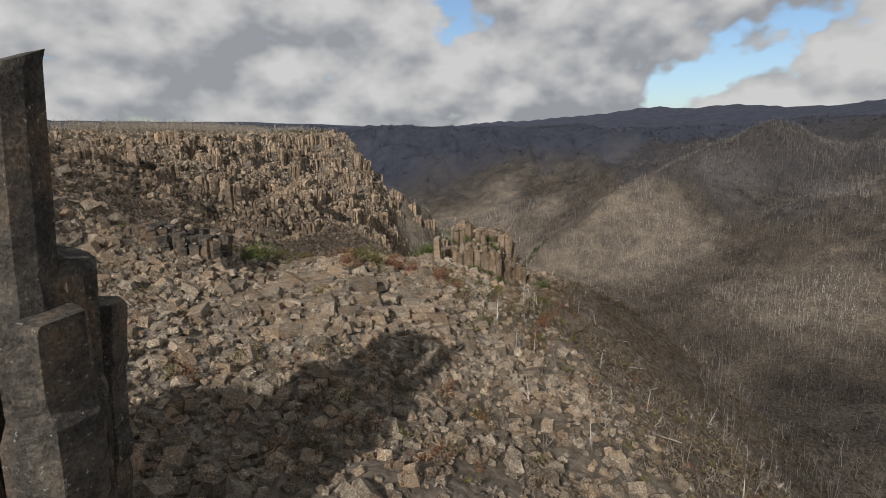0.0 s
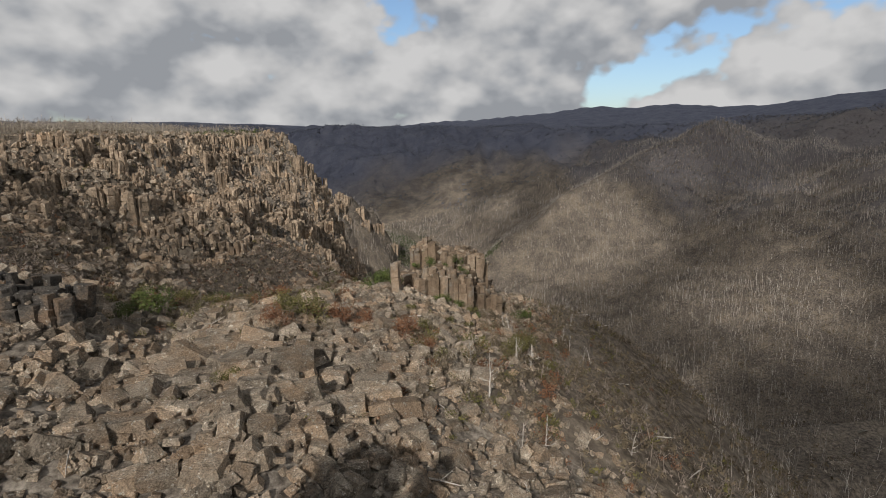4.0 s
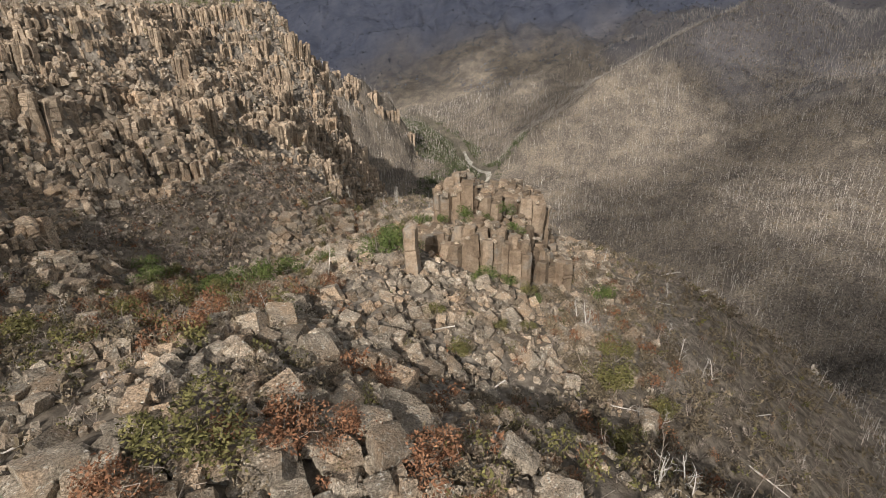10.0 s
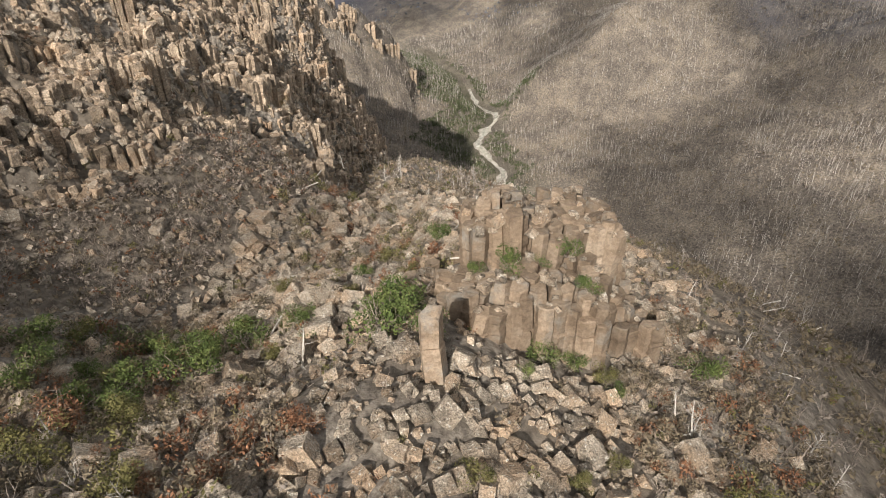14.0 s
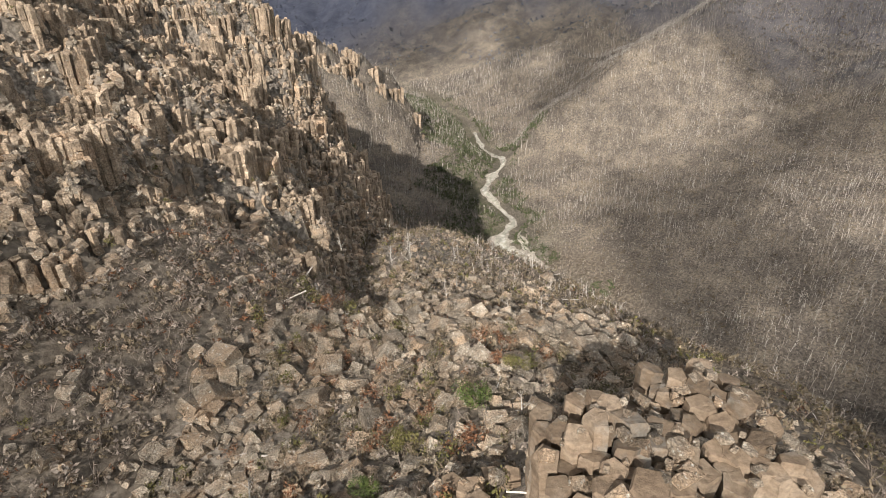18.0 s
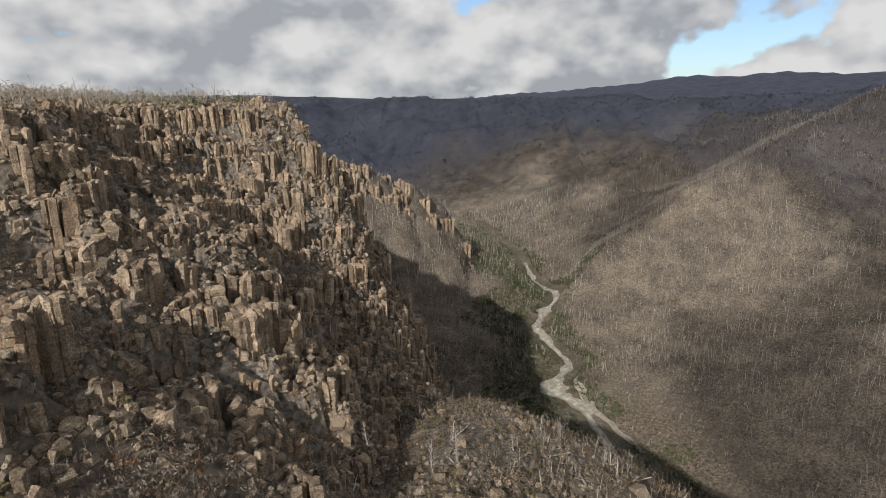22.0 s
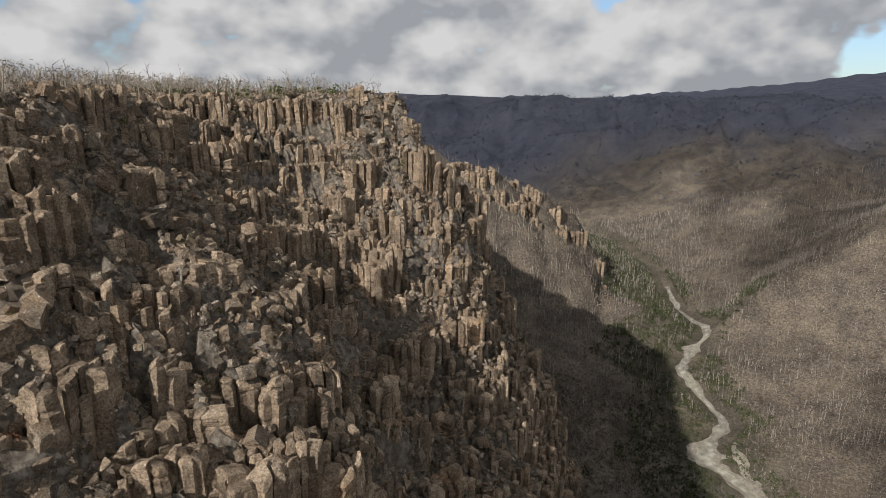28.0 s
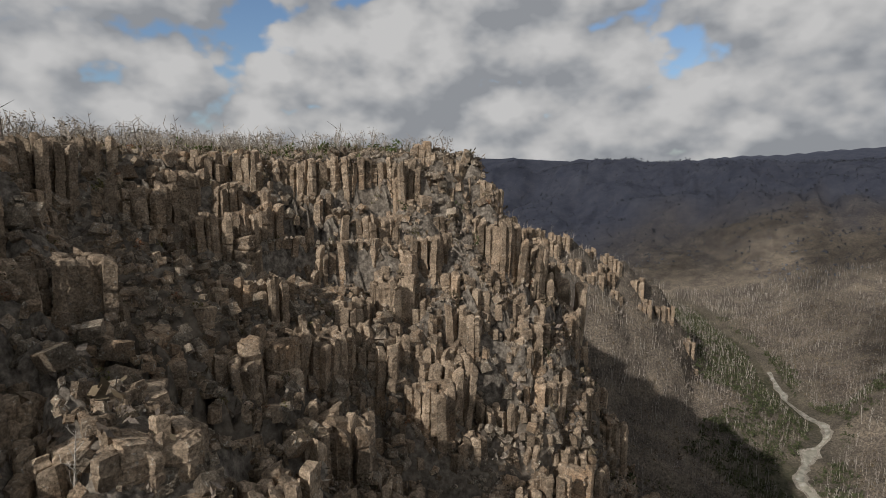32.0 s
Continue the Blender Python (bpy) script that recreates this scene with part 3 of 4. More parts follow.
def turn_matrices(rz, tx, ty):
    cz, sz, cx, sx, cy, sy = np.cos(rz), np.sin(rz), np.cos(tx), np.sin(tx), np.cos(ty), np.sin(ty)
    o, l = np.zeros_like(rz), np.ones_like(rz)
    z = np.stack([np.stack([cz, -sz, o], -1), np.stack([sz, cz, o], -1), np.stack([o, o, l], -1)], -2)
    x = np.stack([np.stack([l, o, o], -1), np.stack([o, cx, -sx], -1), np.stack([o, sx, cx], -1)], -2)
    y = np.stack([np.stack([cy, o, sy], -1), np.stack([o, l, o], -1), np.stack([-sy, o, cy], -1)], -2)
    return x @ y @ z


def scattered(name, shapes, pos, scale, rng, tilt, mat, parent=None, turn=(0, 2 * math.pi)):
    """One mesh of many pieces, each a turned and sized copy of one of the shapes."""
    pos = np.asarray(pos, float)
    scale = np.asarray(scale, float)
    if scale.ndim == 1:
        scale = np.repeat(scale[:, None], 3, 1)
    which = rng.integers(0, len(shapes), len(pos))
    vs, fs, base = [], [], 0
    for k, (v, f) in enumerate(shapes):
        m = which == k
        n = int(m.sum())
        if not n:
            continue
        rot = turn_matrices(rng.uniform(*turn, n), rng.normal(0, tilt, n), rng.normal(0, tilt, n))
        w = np.einsum("nij,nvj->nvi", rot, v[None] * scale[m][:, None, :]) + pos[m][:, None, :]
        vs.append(w.reshape(-1, 3))
        fs.append((f[None] + (base + np.arange(n) * len(v))[:, None, None]).reshape(-1, 3))
        base += n * len(v)
    ob = new(name, mesh_from(name, np.vstack(vs), np.vstack(fs), mat))
    ob.parent = parent
    return ob


# ---- river ----


def ribbon(name, line, widths, lift, mat, label, category):
    """A strip along the valley floor, following a smoothed line."""
    p = np.array(line, float)
    for _ in range(4):
        q = np.empty((2 * len(p) - 2, p.shape[1]))
        q[0::2], q[1::2] = p[:-1] * 0.75 + p[1:] * 0.25, p[:-1] * 0.25 + p[1:] * 0.75
        p = q
    d = np.gradient(p[:, :2], axis=0)
    d /= np.linalg.norm(d, axis=1)[:, None]
    nrm = np.stack([d[:, 1], -d[:, 0]], -1)
    u = np.linspace(0, 1, len(p))
    p[:, :2] += nrm * (2.6 * fbm(p[:, 1] / 17, u * 0 + 2, 2))[:, None]
    w = np.interp(u, np.linspace(0, 1, len(widths)), widths) * (1 + 0.5 * fbm(p[:, 1] / 14, u * 0 + 4, 2))
    v = []
    for k in (-1.0, -0.33, 0.33, 1.0):
        e = p[:, :2] + nrm * (w * 0.5 * k * (1 + 0.45 * fbm(p[:, 1] / 6, u * 0 + 7 * k, 3)))[:, None]
        v.append(np.column_stack([e, np.maximum(height(e[:, 0], e[:, 1]), p[:, 2]) + lift]))
    n = len(p)
    v = np.vstack(v)
    i = np.arange(n - 1)
    quads = np.vstack([np.stack([k * n + i, (k + 1) * n + i, (k + 1) * n + i + 1, k * n + i + 1], -1) for k in range(3)])
    me = mesh_from(name, v, quads, mat, smooth=True, quads=True)
    return tagged(new(name, me), label, category, kind="structure")


ribbon("river_bed", RIVER[2:13], [5, 5, 6, 8, 13, 6, 5, 6, 5, 4, 3], 0.5, M_GRAVEL, "pale stony river bed on the valley floor", "river bed")
ribbon("gravel_bar", [(74, 474, 37), (64, 452, 36), (73, 430, 35), (80, 404, 34), (92, 370, 33)], [2, 4, 6, 5, 2.5], 0.6, M_GRAVEL, "side channel of pale gravel beside the river", "gravel bar")
ribbon("river", RIVER[2:13], [3, 3, 3, 4, 6, 3, 2.5, 3, 2, 2, 2], 0.8, M_WATER, "shallow pale stream over stones", "river")

# ---- cliff columns ----
COLUMNS = [column_shape(100 + i, 4 + i % 3, 2 + i % 4) for i in range(16)]
STUMPS = [column_shape(140 + i, 4 + i % 2, 0, True, 0.3) for i in range(12)]


def cell_of(x, y, size, seed):
    """The centre of the buttress that each place belongs to."""
    best, cx, cy = np.full(x.shape, 1e9), x * 0, y * 0
    for i in (-1, 0, 1):
        for j in (-1, 0, 1):
            a, b = np.floor(x / size) + i, np.floor(y / size) + j
            ia, ib = (a * 7 + seed).astype(int) % 256, (b * 13 + seed).astype(int) % 256
            px, py = (a + LATTICE[ia, ib]) * size, (b + LATTICE[ib, ia]) * size
            d = (x - px) ** 2 + (y - py) ** 2
            m = d < best
            best, cx, cy = np.where(m, d, best), np.where(m, px, cx), np.where(m, py, cy)
    return cx, cy


def cliff_columns():
    cliff = tagged(new("columnar_cliff"), "weathered brown-grey dolerite cliff of broken upright columns", "cliff", kind="structure")
    step = 1.15
    xs, ys = np.meshgrid(np.arange(-118, 20, step), np.arange(60, 350, step * 0.87))
    xs = xs + (np.arange(xs.shape[0]) % 2)[:, None] * step / 2
    x, y = (xs + RNG.uniform(-0.25, 0.25, xs.shape)).ravel(), (ys + RNG.uniform(-0.25, 0.25, ys.shape)).ravel()
    z, c = land(x, y)
    cx, cy = cell_of(x, y, 6.5, 3)
    cz, _ = land(cx, cy)
    lift = LATTICE[(cx * 5).astype(int) % 256, (cy * 5).astype(int) % 256]
    top = cz + lift * 2.5 - 1.0 + RNG.normal(0, 0.35, len(x)) - (RNG.random(len(x)) < 0.12) * RNG.uniform(0.5, 2, len(x))
    dx, dy = cell_of(x, y, 3.2, 11)
    dz, _ = land(dx, dy)
    top = np.maximum(top, dz + LATTICE[(dx * 9).astype(int) % 256, (dy * 9).astype(int) % 256] * 2.2 - 1.0 + RNG.normal(0, 0.3, len(x)))
    rise = top - z
    pick = LATTICE[(cx * 3).astype(int) % 256, (cy * 7).astype(int) % 256]
    small = (c > 0.3) & (pick >= np.where(y > 272, 0.82, np.where(y < 222, 0.46, 0.6))) & (RNG.random(len(x)) < 0.62)
    low = np.clip(dz + LATTICE[(dx * 9).astype(int) % 256, (dy * 9).astype(int) % 256] * 1.8 - 0.5 - z, 0.15, 2.6)
    sx, sy, sz, sr = x[small], y[small], z[small], low[small] * RNG.uniform(0.4, 1.1, int(small.sum()))
    w = step * RNG.uniform(0.75, 1.25, len(sx))
    stumps = scattered("stumps", STUMPS, np.stack([sx, sy, sz - 1.2], -1), np.stack([w, w, sr + 1.2], -1), RNG, 0.10, M_CLIFF, cliff)
    tagged(stumps, kind="stuff")
    keep = (c > 0.3) & (rise > 0.35) & (rise < 9) & (pick < np.where(y > 272, 0.82, np.where(y < 222, 0.46, 0.6)))
    x, y, z, rise = x[keep], y[keep], z[keep], rise[keep]
    wide = step * RNG.uniform(1.0, 1.3, len(x)) * np.where(RNG.random(len(x)) < np.where(y < 262, 0.12, 0.05), 1.8, 1)
    depth = np.full(len(x), 3.5)
    pos = np.stack([x, y, z - depth], -1)
    size = np.stack([wide, wide, depth + rise], -1)
    near = np.argsort(np.hypot(x + 50, y - 228) - 2 * rise)[:300]
    m = np.ones(len(x), bool)
    m[near] = False
    meshes = [mesh_from("column", v, f, M_CLIFF) for v, f in COLUMNS]
    for k in near:
        ob = part("column", meshes[int(RNG.integers(0, len(meshes)))], cliff)
        ob.matrix_basis = pose(*pos[k], RNG.normal(0, 1.5), RNG.normal(0, 1.5), RNG.uniform(0, 360)) @ Matrix.Diagonal((*size[k], 1))
    rest = scattered("columns", COLUMNS, pos[m], size[m], RNG, 0.045, M_CLIFF, cliff)
    tagged(rest, kind="stuff")


cliff_columns()


def far_buttress():
    """The column-faced end of the next spur down the gorge."""
    step = 3.0
    xs, ys = np.meshgrid(np.arange(-110, 8, step), np.arange(560, 665, step))
    x, y = (xs + RNG.uniform(-0.6, 0.6, xs.shape)).ravel(), (ys + RNG.uniform(-0.6, 0.6, ys.shape)).ravel()
    d, _, zl = to_line(x, y, KNOB)
    z, _ = land(x, y)
    cx, cy = cell_of(x, y, 11.0, 5)
    dc, _, zc = to_line(cx, cy, KNOB)
    top = np.minimum(land(cx, cy)[0] + 4, zl + 2) + RNG.normal(0, 0.8, len(x))
    keep = (d < 24) & (top > z + 0.8) & (top < z + 12) & (LATTICE[(cx * 3).astype(int) % 256, (cy * 7).astype(int) % 256] < 0.6)
    pos = np.stack([x, y, z - 4], -1)[keep]
    wide = step * RNG.uniform(1.0, 1.35, int(keep.sum()))
    size = np.stack([wide, wide, (top - z)[keep] + 4], -1)
    ob = scattered("far_buttress", COLUMNS, pos, size, RNG, 0.03, M_CLIFF)
    tagged(ob, "column-faced rock buttress at the end of a spur", "cliff", kind="stuff")


far_buttress()


def rim_columns():
    """Broken columns along the plateau edge beyond the corner, down to the wooded slope."""
    step = 2.2
    xs, ys = np.meshgrid(np.arange(-190, 10, step), np.arange(312, 600, step))
    x, y = (xs + RNG.uniform(-0.6, 0.6, xs.shape)).ravel(), (ys + RNG.uniform(-0.6, 0.6, ys.shape)).ravel()
    z, c = land(x, y)
    cx, cy = cell_of(x, y, 9.0, 17)
    cz, _ = land(cx, cy)
    top = np.minimum(cz + 1.5 + 3.5 * LATTICE[(cx * 5).astype(int) % 256, (cy * 5).astype(int) % 256], 203) + RNG.normal(0, 0.5, len(x))
    keep = (c > 0.08) & (top > z + 0.5) & (top < z + 15) & (LATTICE[(cx * 3).astype(int) % 256, (cy * 7).astype(int) % 256] < 0.62)
    pos = np.stack([x, y, z - 4], -1)[keep]
    wide = step * RNG.uniform(1.0, 1.3, int(keep.sum()))
    ob = scattered("rim_columns", COLUMNS, pos, np.stack([wide, wide, (top - z)[keep] + 4], -1), RNG, 0.03, M_CLIFF)
    tagged(ob, "broken brown-grey columns below the plateau edge down the gorge", "cliff", kind="stuff")


rim_columns()

# ---- scree ----
PEBBLES = [block_shape(250 + i, 0.8, 0.9, worn=False) for i in range(14)]
BLOCKS = [block_shape(200 + i, 0.55 + 0.06 * (i % 7)) for i in range(20)]


SLABS = [block_shape(280 + i, 0.42 + 0.05 * (i % 4), 0.5, 0.62) for i in range(10)]


def slab_bed(x, y):
    """Where the long slabs lie in courses."""
    return np.exp(-(((x + 14) / 14) ** 2 + ((y - 78) / 14) ** 2) ** 1.5)


def boulder_things(shapes, pos, size, tilt, turn):
    meshes = [mesh_from("boulder", v, f, M_BOULDER) for v, f in shapes]
    for p, w in zip(pos, size):
        word = "large" if w > 2.4 else "small" if w < 1.4 else "middling"
        ob = tagged(new("boulder", meshes[int(RNG.integers(0, len(meshes)))]), "angular grey-brown dolerite boulder, " + word + ", lying on the scree", "boulder", "boulders of the scree")
        ob.matrix_basis = pose(*p, RNG.normal(0, tilt), RNG.normal(0, tilt), RNG.uniform(*turn)) @ Matrix.Diagonal((w, w, w, 1))


def scree():
    # courses of long slabs
    gx, gy = np.meshgrid(np.arange(-40, 14, 1.9), np.arange(44, 108, 1.35))
    x, y = (gx + RNG.uniform(-0.8, 0.8, gx.shape) + (np.arange(gx.shape[0]) % 2)[:, None]).ravel(), (gy + RNG.uniform(-0.45, 0.45, gx.shape)).ravel()
    keep = (slab_bed(x, y) > 0.25 + 0.3 * fbm(x / 7, y / 7, 2)) & (RNG.random(len(x)) < 0.86)
    x, y = x[keep], y[keep]
    z, _ = land(x, y)
    size = np.clip(RNG.lognormal(0.72, 0.32, len(x)), 1.1, 4.2) * (0.6 + 0.5 * slab_bed(x, y))
    pos = np.stack([x, y, z + size * 0.13 + RNG.uniform(-0.1, 0.45, len(x))], -1)
    near = np.argsort(-size)[:130]
    m = np.ones(len(x), bool)
    m[near] = False
    boulder_things(SLABS, pos[near], size[near], 9, (-8, 32))
    tagged(scattered("slab_courses", SLABS + BLOCKS[:6], pos[m], size[m], RNG, 0.17, M_BOULDER, turn=(-0.3, 0.7)), "courses of long joint-bounded dolerite slabs", "scree", kind="stuff")
    # the open scree
    n = 62000
    x, y = RNG.uniform(-110, 48, n), RNG.uniform(24, 322, n)
    z, c = land(x, y)
    dc, sc, _ = to_line(x, y, CREST)
    p = np.where(sc > 0, np.clip((np.interp(y, [60, 90, 125, 160], [42, 36, 32, 34]) - dc) / 12, 0.0, 1), 1.0) * np.clip(0.85 + 0.9 * fbm(x / 13, y / 13, 3), 0.15, 1)
    p = np.where((c > 0.25) | (x < -45), p, p * np.clip((222 - y) / 30, 0.06, 1)) * np.where(in_bowl(x, y) & (c < 0.25), 0.16, 1)
    clear = (x > -0.5) & (x < 16) & (y > 129.5) & (y < 147)
    keep = (RNG.random(n) < p * (1 - 0.75 * slab_bed(x, y))) & ~clear
    x, y, z, c = x[keep], y[keep], z[keep], c[keep]
    size = np.clip(RNG.lognormal(-0.12, 0.46, len(x)), 0.35, 2.9)
    size = size * np.interp(y, [30, 62, 72], [0.72, 0.78, 1]) * np.where(c > 0.25, 0.8, np.where((x < -30) & (y > 130), 0.7, 1))
    pos = np.stack([x, y, z + size * 0.10], -1)
    near = np.argsort(np.hypot(x + 4, y - 105) - 14 * size)[:165]
    m = np.ones(len(x), bool)
    m[near] = False
    boulder_things(BLOCKS, pos[near], size[near], 16, (0, 360))
    far = m & ((size < 0.95) | (y > 190))
    m &= ~far
    tagged(scattered("scree", BLOCKS, pos[m], size[m], RNG, 0.42, M_BOULDER), "scree of angular grey-brown dolerite blocks", "scree", kind="stuff")
    tagged(scattered("small_scree", PEBBLES, pos[far], size[far], RNG, 0.42, M_BOULDER), "scree of small angular dolerite stones", "scree", kind="stuff")
    n = 26000
    x, y = RNG.uniform(-112, 48, n), RNG.uniform(40, 330, n)
    z, c = land(x, y)
    dc, sc, _ = to_line(x, y, CREST)
    keep = ((y < 225) | (c > 0.2) | (x < -45)) & ~(in_bowl(x, y) & (c < 0.25) & (RNG.random(n) < 0.75)) & ((sc < 0) | (dc < np.interp(y, [60, 125], [40, 30])))
    x, y, z = x[keep], y[keep], z[keep]
    size = RNG.uniform(0.3, 0.95, len(x))
    tagged(scattered("rubble", PEBBLES, np.stack([x, y, z + size * 0.15], -1), size, RNG, 0.5, M_BOULDER), "small broken stones between the boulders", "rubble", kind="stuff")


scree()

# ---- the outcrop on the ridge ----


def outcrop(name, x0, x1, y0, y1, top_at, step, mat, label, seed, loose=1.0, lean=(0, 0)):
    """A stand of columns, face to face, whose tops follow top_at(x, y), with loose stones on the tops and at the foot."""
    r = np.random.default_rng(seed)
    thing = tagged(new(name), label, "rock outcrop")
    thing.matrix_basis = pose((x0 + x1) / 2, (y0 + y1) / 2, float(height((x0 + x1) / 2, (y0 + y1) / 2)[0]))
    inv = thing.matrix_basis.inverted()
    meshes = [mesh_from("column", *column_shape(seed + 10 + i, 5 + i % 2, 2 + i % 3, False, 0.035), mat) for i in range(9)]
    tops = []
    for j, y in enumerate(np.arange(y0, y1, step * 0.87)):
        for x in np.arange(x0, x1, step):
            px, py = x + (j % 2) * step / 2 + r.uniform(-0.22, 0.22) * step, y + r.uniform(-0.22, 0.22) * step
            top = top_at(px, py, r)
            g = float(height(px, py)[0])
            if top is None or top < g + 0.8:
                continue
            w = step * r.uniform(1.15, 1.5)
            ob = part("column", meshes[int(r.integers(0, 9))], thing)
            ob.matrix_basis = inv @ pose(px, py, g - 3, lean[0] + r.normal(0, 1.3), lean[1] + r.normal(0, 1.3), r.uniform(0, 360)) @ Matrix.Diagonal((w, w * r.uniform(0.8, 1.0), top - g + 3, 1))
            tops.append((px, py, top))
    at = np.array(tops)[r.integers(0, len(tops), int(len(tops) * 1.3 * loose))]
    at = at + r.normal(0, 0.6, at.shape) * (1, 1, 0)
    size = np.clip(r.lognormal(-0.6, 0.4, len(at)), 0.25, 1.2)
    at[:, 2] += size * 0.05
    at = at - np.array(thing.matrix_basis.translation)
    tagged(scattered("loose_stones", BLOCKS, at, size, r, 0.3, M_BOULDER, thing), kind="stuff")
    return thing


def spire_top(x, y, r):
    """A front wall with a ledge above it, a higher wall behind, a lower block beyond a cleft and broken stumps beside them."""
    g = LATTICE[int(x / 2.6) % 256, int(y / 2.9) % 256]
    chip = 0.35 * math.floor(r.uniform(-2, 1)) - (r.random() < 0.07) * 1.2
    if 2.6 < x < 10.8 and 138.5 < y < 147:
        return 178.8 - 0.55 * max(0, abs(x - 6) - 1.2) - 1.6 * g + chip - 0.35 * max(0, y - 143)
    if 11.2 < x < 18.8 and 141.5 < y < 151:
        return 175.9 - 0.25 * abs(x - 14) - 1.2 * g + chip
    if 0.0 < x < 15.0 and 132.6 < y < 141.5:
        return 174.7 - 0.10 * abs(x - 7.5) ** 1.4 - 1.8 * g + 0.6 * chip - 1.5 * max(0, 134.0 - y)
    if 15 <= x < 21 and 135 < y < 151 and r.random() < 0.8:
        return 171.0 - 0.45 * (x - 15) - 2.4 * g + chip
    if -3 < x <= 2.6 and 138 < y < 149 and r.random() < 0.5:
        return 170.0 - 2.0 * g + chip
    return None


outcrop("rock_outcrop", -3, 22, 132, 153, spire_top, 1.35, M_SPIRE, "orange-brown columnar dolerite outcrop standing on the ridge", 400)


def tower_top(x, y, r):
    """A tall slim stack and a lower shoulder before it."""
    if x > -0.655 * y - 1.0 or y > 30:
        return None
    if -23 < x < -0.735 * y - 1.0 and y < 25:
        return 203.2 - 0.12 * abs(x + 19) + r.uniform(-0.7, 0.5)
    if x < -23:
        return 189 + r.uniform(-2, 1)
    return 195.2 - 0.35 * max(0, y - 22) - 0.45 * max(0, x + 17) + r.uniform(-1.6, 0.4)


outcrop("rock_tower", -31, -9, 20.5, 31, tower_top, 1.9, M_TOWER, "lichen-spotted dolerite tower of massive columns beside the scree, shade painted into its colour", 500, 0.5)
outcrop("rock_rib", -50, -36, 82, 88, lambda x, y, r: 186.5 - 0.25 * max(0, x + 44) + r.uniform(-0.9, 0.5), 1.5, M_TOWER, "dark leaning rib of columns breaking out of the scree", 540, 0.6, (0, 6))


def standing_stone():
    v, f = column_shape(77, 5, 1)
    ob = tagged(new("standing_stone", mesh_from("standing_stone", v, f, M_SPIRE)), "tall orange-brown rock splinter standing before the outcrop", "rock")
    ob.matrix_basis = pose(-1.0, 126.3, float(height(-1.0, 126.3)[0]) - 0.6, -6, -3, 20) @ Matrix.Diagonal((2.2, 1.8, 6.6, 1))


standing_stone()

# ---- plants ----


def slim_tree(seed, limbs=4, sides=3):
    """A cheap leafless tree, 1 high, for woods seen from afar."""
    r = np.random.default_rng(seed)
    v, f = [], []
    trunk = limb_path(r, (0, 0, 0), (r.uniform(-0.1, 0.1), r.uniform(-0.1, 0.1), 1), 1.0, 2, 0.06)
    tube(v, f, trunk, [0.014, 0.011, 0.004], sides)
    for i in range(limbs):
        u = 0.3 + 0.62 * (i + r.random()) / limbs
        p = Vector(trunk[0]).lerp(Vector(trunk[1]), u * 2) if u < 0.5 else Vector(trunk[1]).lerp(Vector(trunk[2]), u * 2 - 1)
        a = r.uniform(0, 2 * math.pi)
        way = (math.cos(a), math.sin(a), r.uniform(0.6, 1.4))
        path = limb_path(r, p, way, r.uniform(0.16, 0.32) * (1.2 - 0.6 * u), 1, 0.1)
        tube(v, f, path, [0.009, 0.003], 3)
    return np.array(v), np.array(f)


def bushy_tree(seed):
    """A small leafless snow gum, 1 high: forked pale stems and a net of twigs."""
    r = np.random.default_rng(seed)
    v, f = [], []
    for _ in range(2):
        a = r.uniform(0, 2 * math.pi)
        stem = limb_path(r, (0, 0, 0), (math.cos(a) * 0.3, math.sin(a) * 0.3, 1), r.uniform(0.7, 1.0), 2, 0.18)
        tube(v, f, stem, [0.028, 0.018, 0.006], 3)
        for _ in range(5):
            p = Vector(stem[1]).lerp(Vector(stem[r.integers(0, 3)]), r.random())
            tube(v, f, limb_path(r, p, Vector(r.uniform(-1, 1, 3)) + Vector((0, 0, 0.8)), r.uniform(0.2, 0.45), 1, 0.2), [0.011, 0.003], 3)
    return np.array(v), np.array(f)


WOODS = [slim_tree(600 + i) for i in range(10)]


def pole_tree(seed):
    """A bare pole of a burnt gum with two or three stubs of limbs, 1 high."""
    r = np.random.default_rng(seed)
    v, f = [], []
    tip = Vector((r.uniform(-0.1, 0.1), r.uniform(-0.1, 0.1), 1.0))
    tube(v, f, [(0, 0, 0), tuple(tip)], [0.017, 0.005], 3)
    for u in r.uniform(0.4, 0.85, 3):
        a = r.uniform(0, 2 * math.pi)
        p = tip * u
        q = p + Vector((math.cos(a), math.sin(a), r.uniform(0.8, 1.6))) * r.uniform(0.1, 0.18)
        tube(v, f, [tuple(p), tuple(q)], [0.011, 0.003], 3)
    return np.array(v), np.array(f)


POLES = [pole_tree(1600 + i) for i in range(12)]
GUMS = []
for i in range(6):
    lv, lf = leaf_cloud(650 + i, 22, 0.07, 4)
    GUMS.append(join(bushy_tree(640 + i), (lv * (0.75, 0.75, 0.5) + (0, 0, 0.55), lf)))
TWIGS = [twig_ball(660 + i, 4, 0.018) for i in range(6)]
CLUMPS = [leaf_cloud(710 + i, 9, 0.2, 4) for i in range(5)]
FAR_DRY = [leaf_cloud(690 + i, 15, 0.15) for i in range(6)]
DRY = [leaf_cloud(680 + i, 46, 0.085) for i in range(6)]


def stuff(name, shapes, x, y, size, tilt, mat, label, category, sink=0.0):
    z, _ = land(x, y)
    return tagged(scattered(name, shapes, np.stack([x, y, z - sink], -1), size, RNG, tilt, mat), label, category, kind="stuff")


